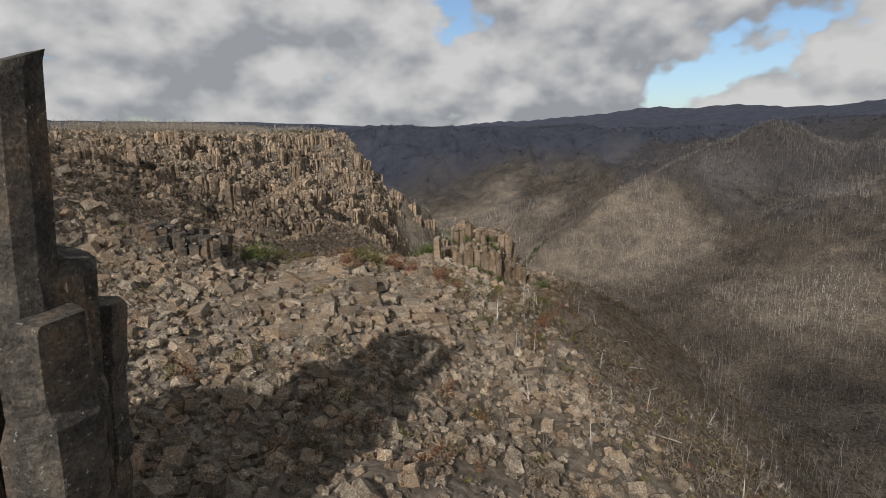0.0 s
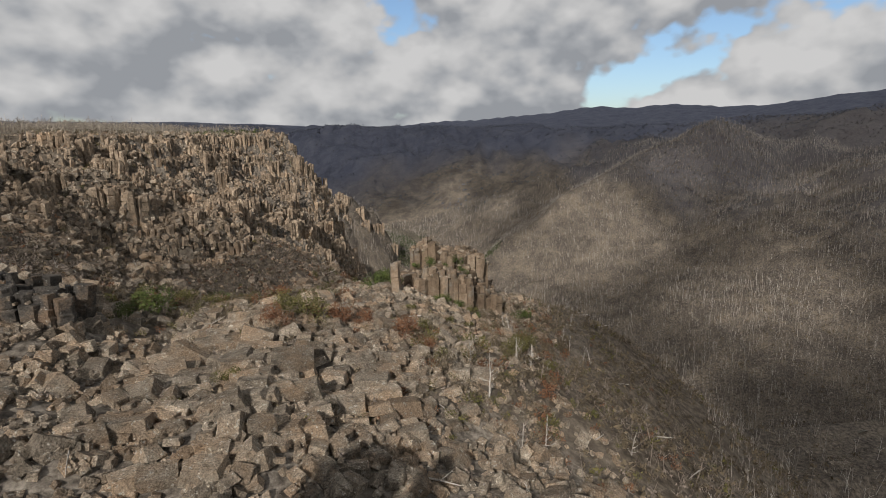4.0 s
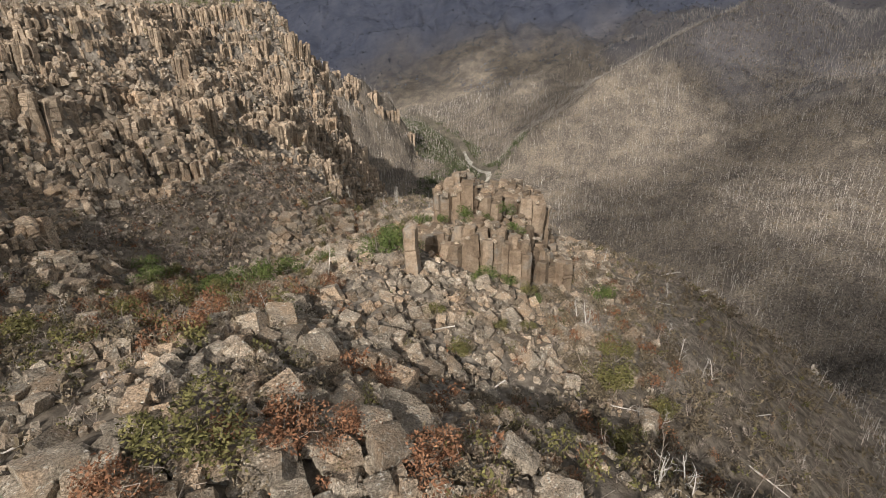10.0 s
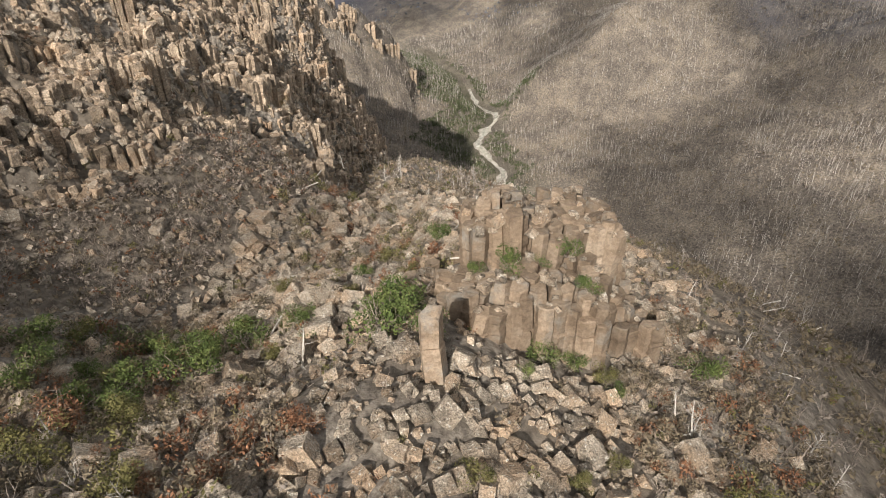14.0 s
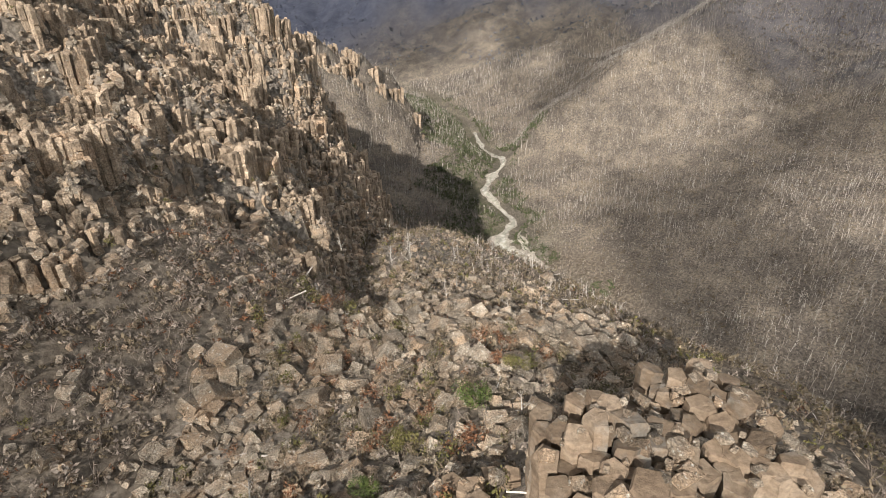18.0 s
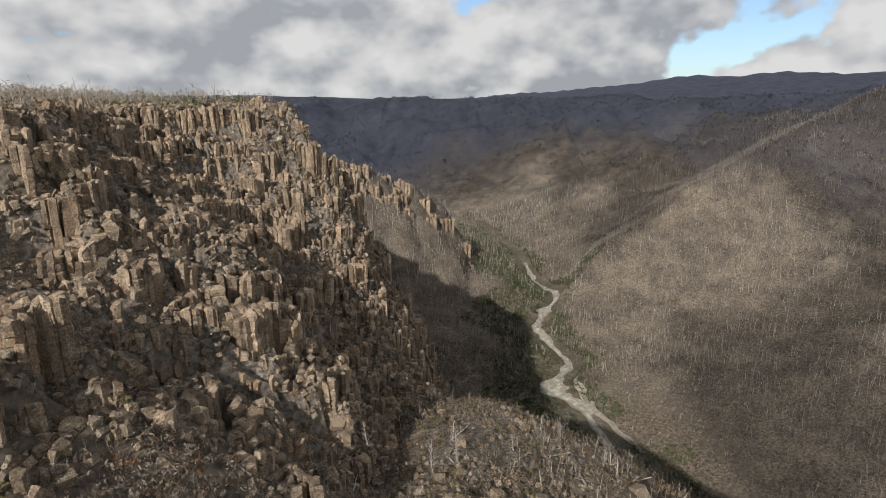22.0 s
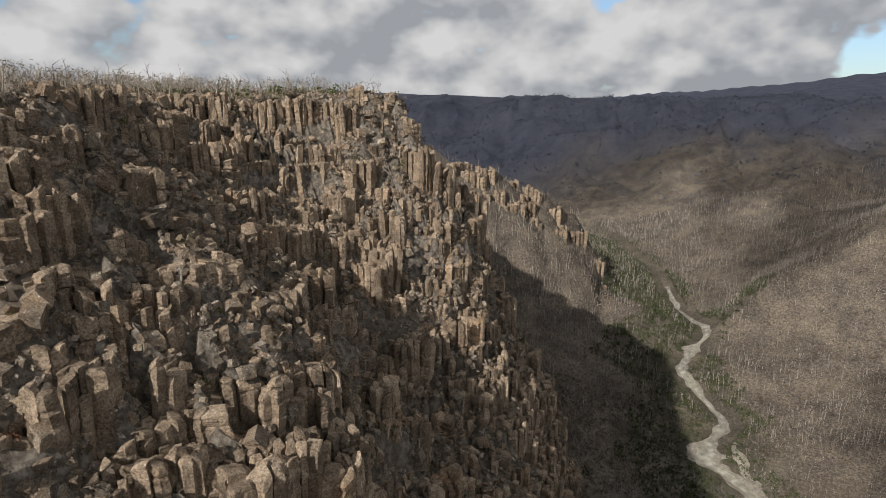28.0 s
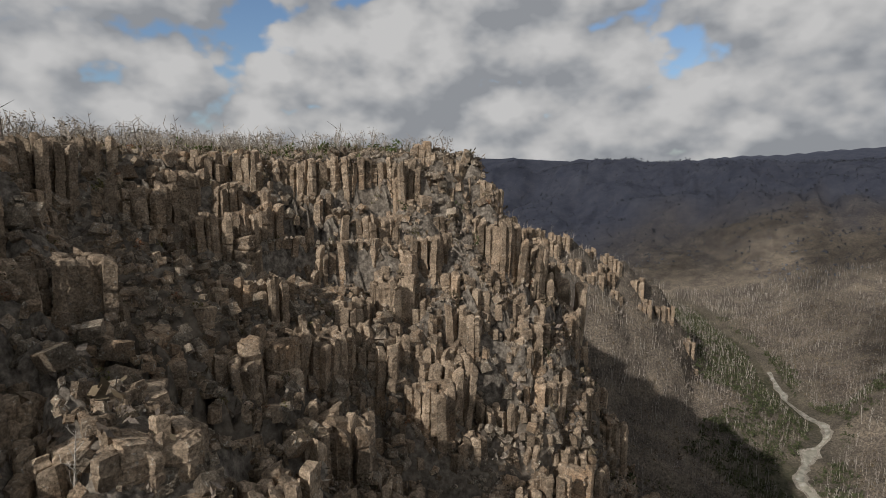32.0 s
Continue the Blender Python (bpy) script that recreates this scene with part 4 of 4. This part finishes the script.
def woods():
    n = 92000
    x, y = RNG.uniform(-190, 560, n), RNG.uniform(60, 900, n)
    z, c = land(x, y)
    dc, sc, _ = to_line(x, y, CREST)
    dr, sr, _ = to_line(x, y, RIVER)
    keep = (dr > 9) & ((c < 0.3) | (y > 312)) & (dc > np.where(y < 190, 44, 10)) & ((z < 168) | (sr > 0) | (y > 312)) & (RNG.random(n) < np.clip(0.85 + 0.6 * fbm(x / 50, y / 50, 3), 0.3, 1))
    keep &= (sr > 0) | (y > 215) | ((sc > 0) & (dc > 60))
    x, y = x[keep], y[keep]
    h = RNG.uniform(2.8, 7.0, len(x)) * np.where(dc[keep] < 90, 0.6, 1)
    pale = RNG.random(len(x)) < 0.3 + 0.25 * fbm(x / 40, y / 40, 2)
    stuff("burnt_forest", POLES, x[~pale], y[~pale], h[~pale], 0.06, M_BURNT, "burnt leafless eucalypt forest covering the valley slopes", "forest", 0.3)
    stuff("dead_stags", POLES, x[pale], y[pale], h[pale] * 1.1, 0.07, M_DEADWOOD, "bleached dead trunks standing through the burnt forest", "forest", 0.3)
    # regrowth under the trees and green scrub by the river
    n = 62000
    x, y = RNG.uniform(-60, 480, n), RNG.uniform(70, 820, n)
    dr, sr, _ = to_line(x, y, RIVER)
    dc, sc, _ = to_line(x, y, CREST)
    near = (dr > 8) & (dr < np.where(sr > 0, 20, 48) + 18 * fbm(x / 40, y / 40, 3)) & (y > 330)
    stuff("river_scrub", FAR_DRY, x[near], y[near], RNG.uniform(2.5, 5.5, int(near.sum())), 0.1, M_BANK, "dark green scrub crowding the river banks", "shrubs", 0.5)
    rest = ~near & (dr > 12) & (dc > 10) & ((y > 215) | (sr > 0) | ((sc > 0) & (dc > 60))) & (RNG.random(n) < 0.75)
    x, y = x[rest], y[rest]
    k = RNG.random(len(x))
    for lo, hi, name, mat, label in ((0, 0.5, "grey_understorey", M_TWIG, "grey leafless understorey of the burnt forest"), (0.5, 0.85, "regrowth", M_DRY, "dull brown regrowth under the burnt trees"),
                                     (0.85, 1, "pale_understorey", M_GUM, "pale dead bushes under the burnt trees")):
        m = (k >= lo) & (k < hi)
        stuff(name, CLUMPS, x[m], y[m], RNG.uniform(1.3, 3.2, int(m.sum())), 0.1, mat, label, "shrubs", 0.3)


woods()


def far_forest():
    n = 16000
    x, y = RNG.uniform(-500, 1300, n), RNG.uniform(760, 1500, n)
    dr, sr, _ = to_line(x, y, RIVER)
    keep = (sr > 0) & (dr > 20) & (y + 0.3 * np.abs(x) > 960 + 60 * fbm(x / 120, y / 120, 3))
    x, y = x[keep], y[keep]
    stuff("far_gum_forest", CLUMPS, x, y, RNG.uniform(3, 7, len(x)), 0.1, M_HAZED_GUM, "gum forest on the far wall of the gorge, coloured blue-grey as by haze", "forest", 1.0)


far_forest()


def high_forest():
    n = 15000
    x, y = RNG.uniform(260, 1000, n), RNG.uniform(120, 980, n)
    z, _ = land(x, y)
    keep = z > 120 + 25 * fbm(x / 60, y / 60, 3)
    stuff("high_gum_forest", CLUMPS, x[keep], y[keep], RNG.uniform(2.5, 5, int(keep.sum())), 0.1, M_HAZED_HIGH_GUM, "grey-brown scorched gum forest on the upper slopes, haze in its colour", "forest", 0.6)


high_forest()


def bowl_scrub():
    n = 9000
    x, y = RNG.uniform(-80, -12, n), RNG.uniform(100, 205, n)
    _, c = land(x, y)
    keep = in_bowl(x, y) & (c < 0.35)
    x, y = x[keep], y[keep]
    k = RNG.random(len(x))
    for lo, hi, name, shapes, size, mat, label in (
            (0.0, 0.4, "hollow_heath", FAR_DRY, (0.9, 2.2), M_TWIG, "grey-brown burnt heath filling the hollow"), (0.4, 0.7, "hollow_twigs", TWIGS, (1.2, 2.6), M_TWIG, "leafless grey shrubs filling the hollow"),
            (0.7, 0.9, "hollow_dry_heath", FAR_DRY, (0.9, 2.0), M_DRY, "dry brown heath filling the hollow"), (0.9, 1.0, "hollow_rust_heath", FAR_DRY, (0.8, 1.6), M_RUST, "scorched rust-brown heath filling the hollow")):
        m = (k >= lo) & (k < hi)
        stuff(name, shapes, x[m], y[m], RNG.uniform(*size, int(m.sum())), 0.1, mat, label, "shrubs", 0.1)


bowl_scrub()


def gorge_side_scrub():
    n = 9000
    x, y = RNG.uniform(-120, 40, n), RNG.uniform(292, 480, n)
    z, _ = land(x, y)
    dr, sr, _ = to_line(x, y, RIVER)
    d, sd, _ = to_line(x, y, RIM)
    keep = (sr < 0) & (dr > 30) & (d * sd > 0)
    x, y = x[keep], y[keep]
    k = RNG.random(len(x))
    for lo, hi, name, mat, label in ((0, 0.45, "grey_slope_scrub", M_TWIG, "leafless grey scrub below the cliff"), (0.45, 0.8, "brown_slope_scrub", M_DRY, "dry brown scrub below the cliff"),
                                     (0.8, 1, "green_slope_scrub", M_BANK, "dull green scrub below the cliff")):
        m = (k >= lo) & (k < hi)
        stuff(name, FAR_DRY, x[m], y[m], RNG.uniform(1.3, 3.2, int(m.sum())), 0.1, mat, label, "shrubs", 0.2)


gorge_side_scrub()


def plateau_scrub():
    n = 7000
    x, y = RNG.uniform(-330, -50, n), RNG.uniform(90, 460, n)
    d, sd, _ = to_line(x, y, RIM)
    s = d * sd
    keep = (s < -1.0) & (RNG.random(n) < np.clip(1.1 + s / 160 + 0.4 * fbm(x / 20, y / 20, 3), 0.15, 1))
    x, y = x[keep], y[keep]
    stuff("plateau_scrub", GUMS, x, y, RNG.uniform(2.6, 5.4, len(x)), 0.08, M_GUM, "bleached leafless snow gums along the plateau edge", "trees", 0.2)
    n = 3500
    x, y = RNG.uniform(-900, -100, n), RNG.uniform(250, 1000, n)
    d, sd, _ = to_line(x, y, RIM)
    keep = d * sd < -3
    stuff("plateau_woods", WOODS, x[keep], y[keep], RNG.uniform(4, 8, int(keep.sum())), 0.08, M_BURNT, "thin burnt woods on the plateau", "trees", 0.2)
    n = 5000
    x, y = RNG.uniform(-300, -50, n), RNG.uniform(100, 400, n)
    d, sd, _ = to_line(x, y, RIM)
    keep = d * sd < 2
    stuff("plateau_heath", FAR_DRY, x[keep], y[keep], RNG.uniform(1.0, 2.8, int(keep.sum())), 0.1, M_DRY, "low brown heath on the plateau", "shrubs", 0.2)
    n = 90
    x, y = RNG.uniform(-95, -58, n), RNG.uniform(278, 325, n)
    d, sd, _ = to_line(x, y, RIM)
    keep = d * sd < 0
    stuff("corner_scrub", DRY, x[keep], y[keep], RNG.uniform(2, 3.6, int(keep.sum())), 0.1, M_GREEN, "dark green bushes on the plateau corner", "shrubs", 0.2)


plateau_scrub()


def heath():
    """Bare grey and dry brown shrubs between the boulders and on the cliff's ledges."""
    n = 13500
    x, y = RNG.uniform(-112, 50, n), RNG.uniform(35, 345, n)
    dc, sc, _ = to_line(x, y, CREST)
    dr, _, _ = to_line(x, y, RIVER)
    z, c = land(x, y)
    want = np.clip(0.30 - 0.8 * fbm(x / 13, y / 13, 3), 0.06, 1) + 0.9 * (sc > 0) * np.clip((dc - 26) / 14, 0, 1) + 0.9 * (y > 195) * (c < 0.3) + 0.75 * (c > 0.3)
    keep = (RNG.random(n) < want) & ((dc < 100) | (c > 0.2) | (x < 0))
    x, y = x[keep], y[keep]
    k = RNG.random(len(x))
    for lo, hi, name, shapes, size, mat, label in (
            (0.0, 0.28, "bare_shrubs", TWIGS, (1.0, 2.4), M_TWIG, "leafless grey shrubs killed by fire"),
            (0.28, 0.55, "grey_heath", FAR_DRY, (0.8, 2.0), M_TWIG, "grey burnt heath clumps among the stones"),
            (0.55, 0.80, "dry_shrubs", DRY, (0.8, 2.2), M_DRY, "dry brown heath shrubs among the stones"),
            (0.80, 0.92, "olive_shrubs", DRY, (0.8, 2.0), M_OLIVE, "olive green heath shrubs among the stones"),
            (0.92, 1.0, "rust_shrubs", DRY, (0.7, 1.8), M_RUST, "scorched rust-brown shrubs among the stones")):
        m = (k >= lo) & (k < hi)
        stuff(name, shapes, x[m], y[m], RNG.uniform(*size, int(m.sum())), 0.1, mat, label, "shrubs", 0.1)


heath()


def flank_scrub():
    """Close scrub with thin dead stems on the saddle and the steep side of the ridge."""
    n = 24000
    x, y = RNG.uniform(-40, 115, n), RNG.uniform(50, 310, n)
    dc, sc, _ = to_line(x, y, CREST)
    _, c = land(x, y)
    saddle = (y > 196) & (dc < 48) & (c < 0.3)
    flank = (sc > 0) & (dc > np.interp(y, [70, 110], [36, 27]) + 8 * fbm(x / 9, y / 9, 2)) & (dc < 100)
    keep = (saddle | flank) & (RNG.random(n) < np.clip(0.8 + 0.6 * fbm(x / 10, y / 10, 3), 0.2, 1))
    x, y = x[keep], y[keep]
    k = RNG.random(len(x))
    for lo, hi, name, shapes, size, mat, label in (
            (0.0, 0.45, "saddle_scrub", FAR_DRY, (1.0, 2.6), M_DRY, "close dull brown scrub on the ridge side"),
            (0.45, 0.66, "bare_scrub", TWIGS, (1.4, 3.0), M_TWIG, "close leafless grey scrub on the ridge side"),
            (0.66, 0.70, "olive_scrub", FAR_DRY, (1.2, 2.6), M_OLIVE, "olive green scrub on the ridge side"),
            (0.93, 1.0, "thin_stags", WOODS, (2.2, 4.6), M_TWIG, "thin pale dead stems above the scrub")):
        m = (k >= lo) & (k < hi)
        stuff(name, shapes, x[m], y[m], RNG.uniform(*size, int(m.sum())), 0.1, mat, label, "shrubs", 0.1)


flank_scrub()


def shrub_belts():
    """Thickets that mix bare, brown, rust and green shrubs."""
    for k, (cx, cy, rx, ry, n) in enumerate(((-12, 48, 18, 10, 75), (-24, 117, 14, 16, 240), (24, 124, 9, 22, 260), (-34, 108, 9, 14, 110), (10, 92, 10, 18, 130), (-5, 97, 12, 9, 90), (-30, 137, 12, 9, 150), (-12, 175, 16, 18, 160), (-14, 150, 16, 16, 120), (6, 166, 13, 13, 110))):
        u, a = np.sqrt(RNG.random(n)), RNG.uniform(0, 2 * np.pi, n)
        x, y = cx + rx * u * np.cos(a), cy + ry * u * np.sin(a)
        kind = RNG.random(n)
        for lo, hi, name, shapes, mat, label in (
                (0.0, 0.36, "bare_thicket", TWIGS, M_TWIG, "leafless grey shrubs in a thicket"), (0.36, 0.66, "brown_thicket", THICK, M_DRY, "dull brown shrubs in a thicket"),
                (0.66, 0.82, "rust_thicket", THICK, M_RUST, "scorched rust-brown shrubs in a thicket"), (0.82, 1.0, "green_thicket", THICK, M_GREEN if k == 6 else M_DRY if k == 2 else M_OLIVE, "olive green shrubs in a thicket")):
            m = (kind >= lo) & (kind < hi)
            stuff(name, shapes, x[m], y[m], RNG.uniform(1.2, 3.0, int(m.sum())), 0.1, mat, label, "shrubs", 0.1)


THICK = [leaf_cloud(720 + i, 150, 0.06) for i in range(5)]
shrub_belts()


def shrub_thing(seed, mat, label, leaves=1500, leaf=0.03):
    thing = tagged(new("shrub"), label, "shrub", "leafy shrubs on the ridge")
    part("foliage", mesh_from("foliage", *leaf_cloud(seed, leaves, leaf, 8, 0.85), mat), thing)
    part("stem", mesh_from("stem", *twig_ball(seed + 1, 7, 0.014), M_TWIG), thing, "bare grey stems")
    return thing


def shrubs():
    spots = {
        ("green", M_GREEN, "dense dark green shrub growing between the boulders"): [
            (-5, 133, 4.6), (-3.4, 136, 4.0), (-1.6, 131.6, 2.6), (-29, 129, 3.4), (-27, 131, 4), (-24, 133, 4), (-21, 132, 4.2), (-18, 137, 3.8), (-25, 127, 3), (25, 134, 3.2), (-33, 99, 4.6),
            (-34, 92, 2.6), (-14, 139, 3), (8.5, 131.5, 2.8), (11.5, 132, 2.2), (-31, 134, 3), (-12, 135, 2), (1, 160, 3), (-8, 150, 2.5), (-38, 138, 3.4), (-35, 134, 3), (-30, 141, 3.2), (-26, 141, 2.8), (-34, 130, 2.8), (-22, 137, 3.2), (-5.5, 136, 3.6), (15, 130, 1.6), (6, 128.5, 1.5)],
        ("olive", M_OLIVE, "yellow-green shrub with thin leaves among the boulders"): [
            (3, 113, 2.6), (-23, 125, 3), (-13, 90, 4.6), (-32, 107, 3.4), (8, 119, 1.8), (12, 122, 1.8), (-20, 117, 3), (-27, 139, 2.6), (1, 118, 2), (19, 113, 4.6),
            (-17, 74, 2), (14, 131, 2), (-6, 156, 2.6), (6, 166, 2.4), (22, 120, 3.4), (25, 112, 3), (17, 104, 3), (-36, 141, 2.6), (-24, 137, 2.6), (-29, 134, 2.6), (-20, 141, 2.4), (-15, 133, 2), (-12, 145, 2.2), (-18, 150, 2.2), (-9, 143, 1.8), (-3, 146, 2), (-27, 121, 3.2), (-30, 117, 2.8)],
        ("rust", M_RUST, "scorched rust-red shrub among the boulders"): [
            (-19, 111, 3.6), (-19, 118, 2), (-10, 121, 2.5), (-15, 118, 2.5), (-9, 93, 4), (-6, 93, 3), (-1, 91, 3.4), (-19, 105, 3), (-15, 87, 3), (-31, 122, 3),
            (-29, 126, 3.6), (2, 88, 2.4), (12, 100, 2.8), (-4, 104, 2)]}
    for i, ((name, mat, label), places) in enumerate(spots.items()):
        kinds = [shrub_thing(700 + 20 * i + 2 * k, mat, label) for k in range(3)]
        for k, (x, y, w) in enumerate(places):
            m = pose(x, y, float(height(x, y)[0]) - 0.15, 0, 0, RNG.uniform(0, 360))
            ob = kinds[k] if k < 3 else copy_thing(kinds[k % 3], m)
            ob.matrix_basis = m @ Matrix.Diagonal((w * 1.25, w * 1.25, w * RNG.uniform(1.0, 1.3), 1))
    # ledge bushes of the outcrop
    kinds = [o for o in scene.objects if o.name.startswith("shrub") and o.get("label", "").startswith("dense")][:1]
    for x, y, z, w in ((6.2, 137.2, 173.4, 3.0), (11.8, 139.2, 173.3, 3.2), (3, 137.0, 173.3, 2.0), (12.6, 134.4, 172.6, 2.2), (9.2, 137.8, 173.4, 1.6)):
        ob = copy_thing(kinds[0], pose(x, y, z, 0, 0, RNG.uniform(0, 360)))
        ob.matrix_basis = pose(x, y, z, 0, 0, RNG.uniform(0, 360)) @ Matrix.Diagonal((w, w, w, 1))
        tagged(ob, "green bush rooted on a ledge of the outcrop")


shrubs()


def dead_tree_thing(seed, limbs, label):
    (tv, tf), (bv, bf) = dead_tree_shape(seed, 1.0, limbs, sides=5, twigs=3, first=0.25, thick=0.024)
    thing = tagged(new("dead_tree"), label, "dead tree", "dead trees on the ridge")
    part("trunk", mesh_from("trunk", tv, tf, M_DEADWOOD), thing)
    part("crown", mesh_from("crown", bv, bf, M_DEADWOOD), thing)
    return thing


def dead_trees():
    labels = ["bleached dead tree standing among the boulders", "grey fire-killed sapling with bare branches", "crooked silver dead tree on the slope"]
    kinds = [dead_tree_thing(800 + k, 7 + k, labels[k % 3]) for k in range(6)]
    fixed = [(21, 127, 6.5), (32, 123, 5), (34, 121, 4.5), (-5, 222, 9), (-24, 119, 4), (-19, 116, 4), (-15, 113, 3.5), (9, 84, 5), (-28, 124, 4.5), (16, 92, 5)]
    r = np.random.default_rng(31)
    while len(fixed) < 130:
        x, y = r.uniform(-60, 62), r.uniform(45, 250)
        d, sd, _ = to_line(np.array([x]), np.array([y]), CREST)
        if (sd[0] > 0 and 20 < d[0] < 62) or (y > 200 and d[0] < 40) or r.random() < 0.16:
            if not (-2 < x < 24 and 130 < y < 156):
                fixed.append((x, y, r.uniform(2.5, 6.0)))
    for k, (x, y, h) in enumerate(fixed):
        m = pose(x, y, float(height(x, y)[0]) - 0.1, r.normal(0, 6), r.normal(0, 6), r.uniform(0, 360))
        ob = kinds[k] if k < 6 else copy_thing(kinds[k % 6], m)
        ob.matrix_basis = m @ Matrix.Diagonal((h, h, h, 1))


dead_trees()


def fallen_logs():
    r = np.random.default_rng(41)
    meshes = []
    for k in range(4):
        v, f = [], []
        tube(v, f, limb_path(r, (-0.5, 0, 0), (1, 0, 0.02), 1.0, 4, 0.07), [0.02, 0.022, 0.018, 0.013, 0.005], 5)
        tube(v, f, limb_path(r, (0.1, 0, 0), (0.6, 0.5, 0.3), 0.3, 2, 0.2), [0.009, 0.007, 0.003], 4)
        meshes.append(mesh_from("fallen_log", np.array(v), np.array(f), M_DEADWOOD))
    for k in range(70):
        x, y = r.uniform(-35, 50), r.uniform(55, 240)
        w = r.uniform(2.2, 5.5)
        ob = tagged(new("fallen_log", meshes[k % 4]), "bleached fallen log lying across the stones", "log", "fallen logs on the ridge")
        ob.matrix_basis = pose(x, y, float(height(x, y)[0]) + 0.55, r.normal(0, 4), r.normal(0, 10), r.uniform(0, 360)) @ Matrix.Diagonal((w, w, w, 1))


fallen_logs()

# ---- unseen cloud decks, added to shade chosen slopes of the gorge ----
# partly see-through, so that a deck only dims the sun on its slope
M_DECK = material("shade_cloud_grey", [(0.68, 0.68, 0.68), (0.8, 0.8, 0.8)], 0.004, rough=1.0, vary=0.0, bump=0)
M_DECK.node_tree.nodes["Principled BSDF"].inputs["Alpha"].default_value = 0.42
M_BROKEN = material("shade_cloud_white", [(0.75, 0.75, 0.75), (0.82, 0.82, 0.82)], 0.004, rough=1.0, vary=0.0, bump=0)
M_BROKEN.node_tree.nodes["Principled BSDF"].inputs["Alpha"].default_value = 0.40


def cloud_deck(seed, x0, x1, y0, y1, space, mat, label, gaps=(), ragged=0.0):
    """An unseen deck of cloud with a billowing top, a ragged edge and gaps that let the sun through; it is added up the
    sun's way from the ground that it is to shade.
    """
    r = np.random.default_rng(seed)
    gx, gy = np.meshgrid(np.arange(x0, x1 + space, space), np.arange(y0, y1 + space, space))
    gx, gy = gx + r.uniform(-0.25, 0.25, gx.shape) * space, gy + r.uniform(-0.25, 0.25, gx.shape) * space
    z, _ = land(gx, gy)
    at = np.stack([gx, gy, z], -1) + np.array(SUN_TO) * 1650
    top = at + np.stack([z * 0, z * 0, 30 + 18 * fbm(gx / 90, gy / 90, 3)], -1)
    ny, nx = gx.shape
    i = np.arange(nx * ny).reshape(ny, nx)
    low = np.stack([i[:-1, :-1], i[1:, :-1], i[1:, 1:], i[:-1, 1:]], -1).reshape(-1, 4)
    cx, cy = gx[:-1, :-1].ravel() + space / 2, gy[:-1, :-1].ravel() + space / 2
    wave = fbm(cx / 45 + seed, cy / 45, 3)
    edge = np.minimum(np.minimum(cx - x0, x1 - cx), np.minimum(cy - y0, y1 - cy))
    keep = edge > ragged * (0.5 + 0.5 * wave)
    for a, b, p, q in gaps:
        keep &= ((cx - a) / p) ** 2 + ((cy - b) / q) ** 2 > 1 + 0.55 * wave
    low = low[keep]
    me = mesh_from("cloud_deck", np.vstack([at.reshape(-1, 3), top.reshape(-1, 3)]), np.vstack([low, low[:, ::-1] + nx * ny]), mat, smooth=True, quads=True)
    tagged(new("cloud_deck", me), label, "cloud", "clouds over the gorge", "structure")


cloud_deck(77, 112, 700, 60, 985, 13.0, M_BROKEN, "unseen broken cloud added to shade the gorge, with sunny gaps",
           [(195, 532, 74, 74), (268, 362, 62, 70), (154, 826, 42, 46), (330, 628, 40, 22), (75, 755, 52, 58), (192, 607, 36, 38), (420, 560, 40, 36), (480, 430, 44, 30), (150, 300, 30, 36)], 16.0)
cloud_deck(78, -1900, 2700, 1420, 3300, 60.0, M_DECK, "unseen wide grey cloud deck added to shade the far hills")
cloud_deck(79, 706, 1500, 250, 985, 40.0, M_DECK, "unseen grey cloud deck added to shade the high side of the gorge")
cloud_deck(80, -900, 60, 930, 985, 27.0, M_DECK, "unseen grey cloud deck added to shade the bend of the gorge")
cloud_deck(81, -900, 1500, 990, 1415, 40.0, M_DECK, "unseen grey cloud deck added to shade the far wall of the gorge")
cloud_deck(83, 44, 112, 60, 300, 6.0, M_BROKEN, "unseen ragged grey cloud added to shade the steep side of the ridge", [(40, 85, 18, 12)], 14.0)
cloud_deck(82, -130, -36, 20, 128, 6.0, M_BROKEN, "unseen small grey cloud added to shade the foot of the scree", (), 14.0)
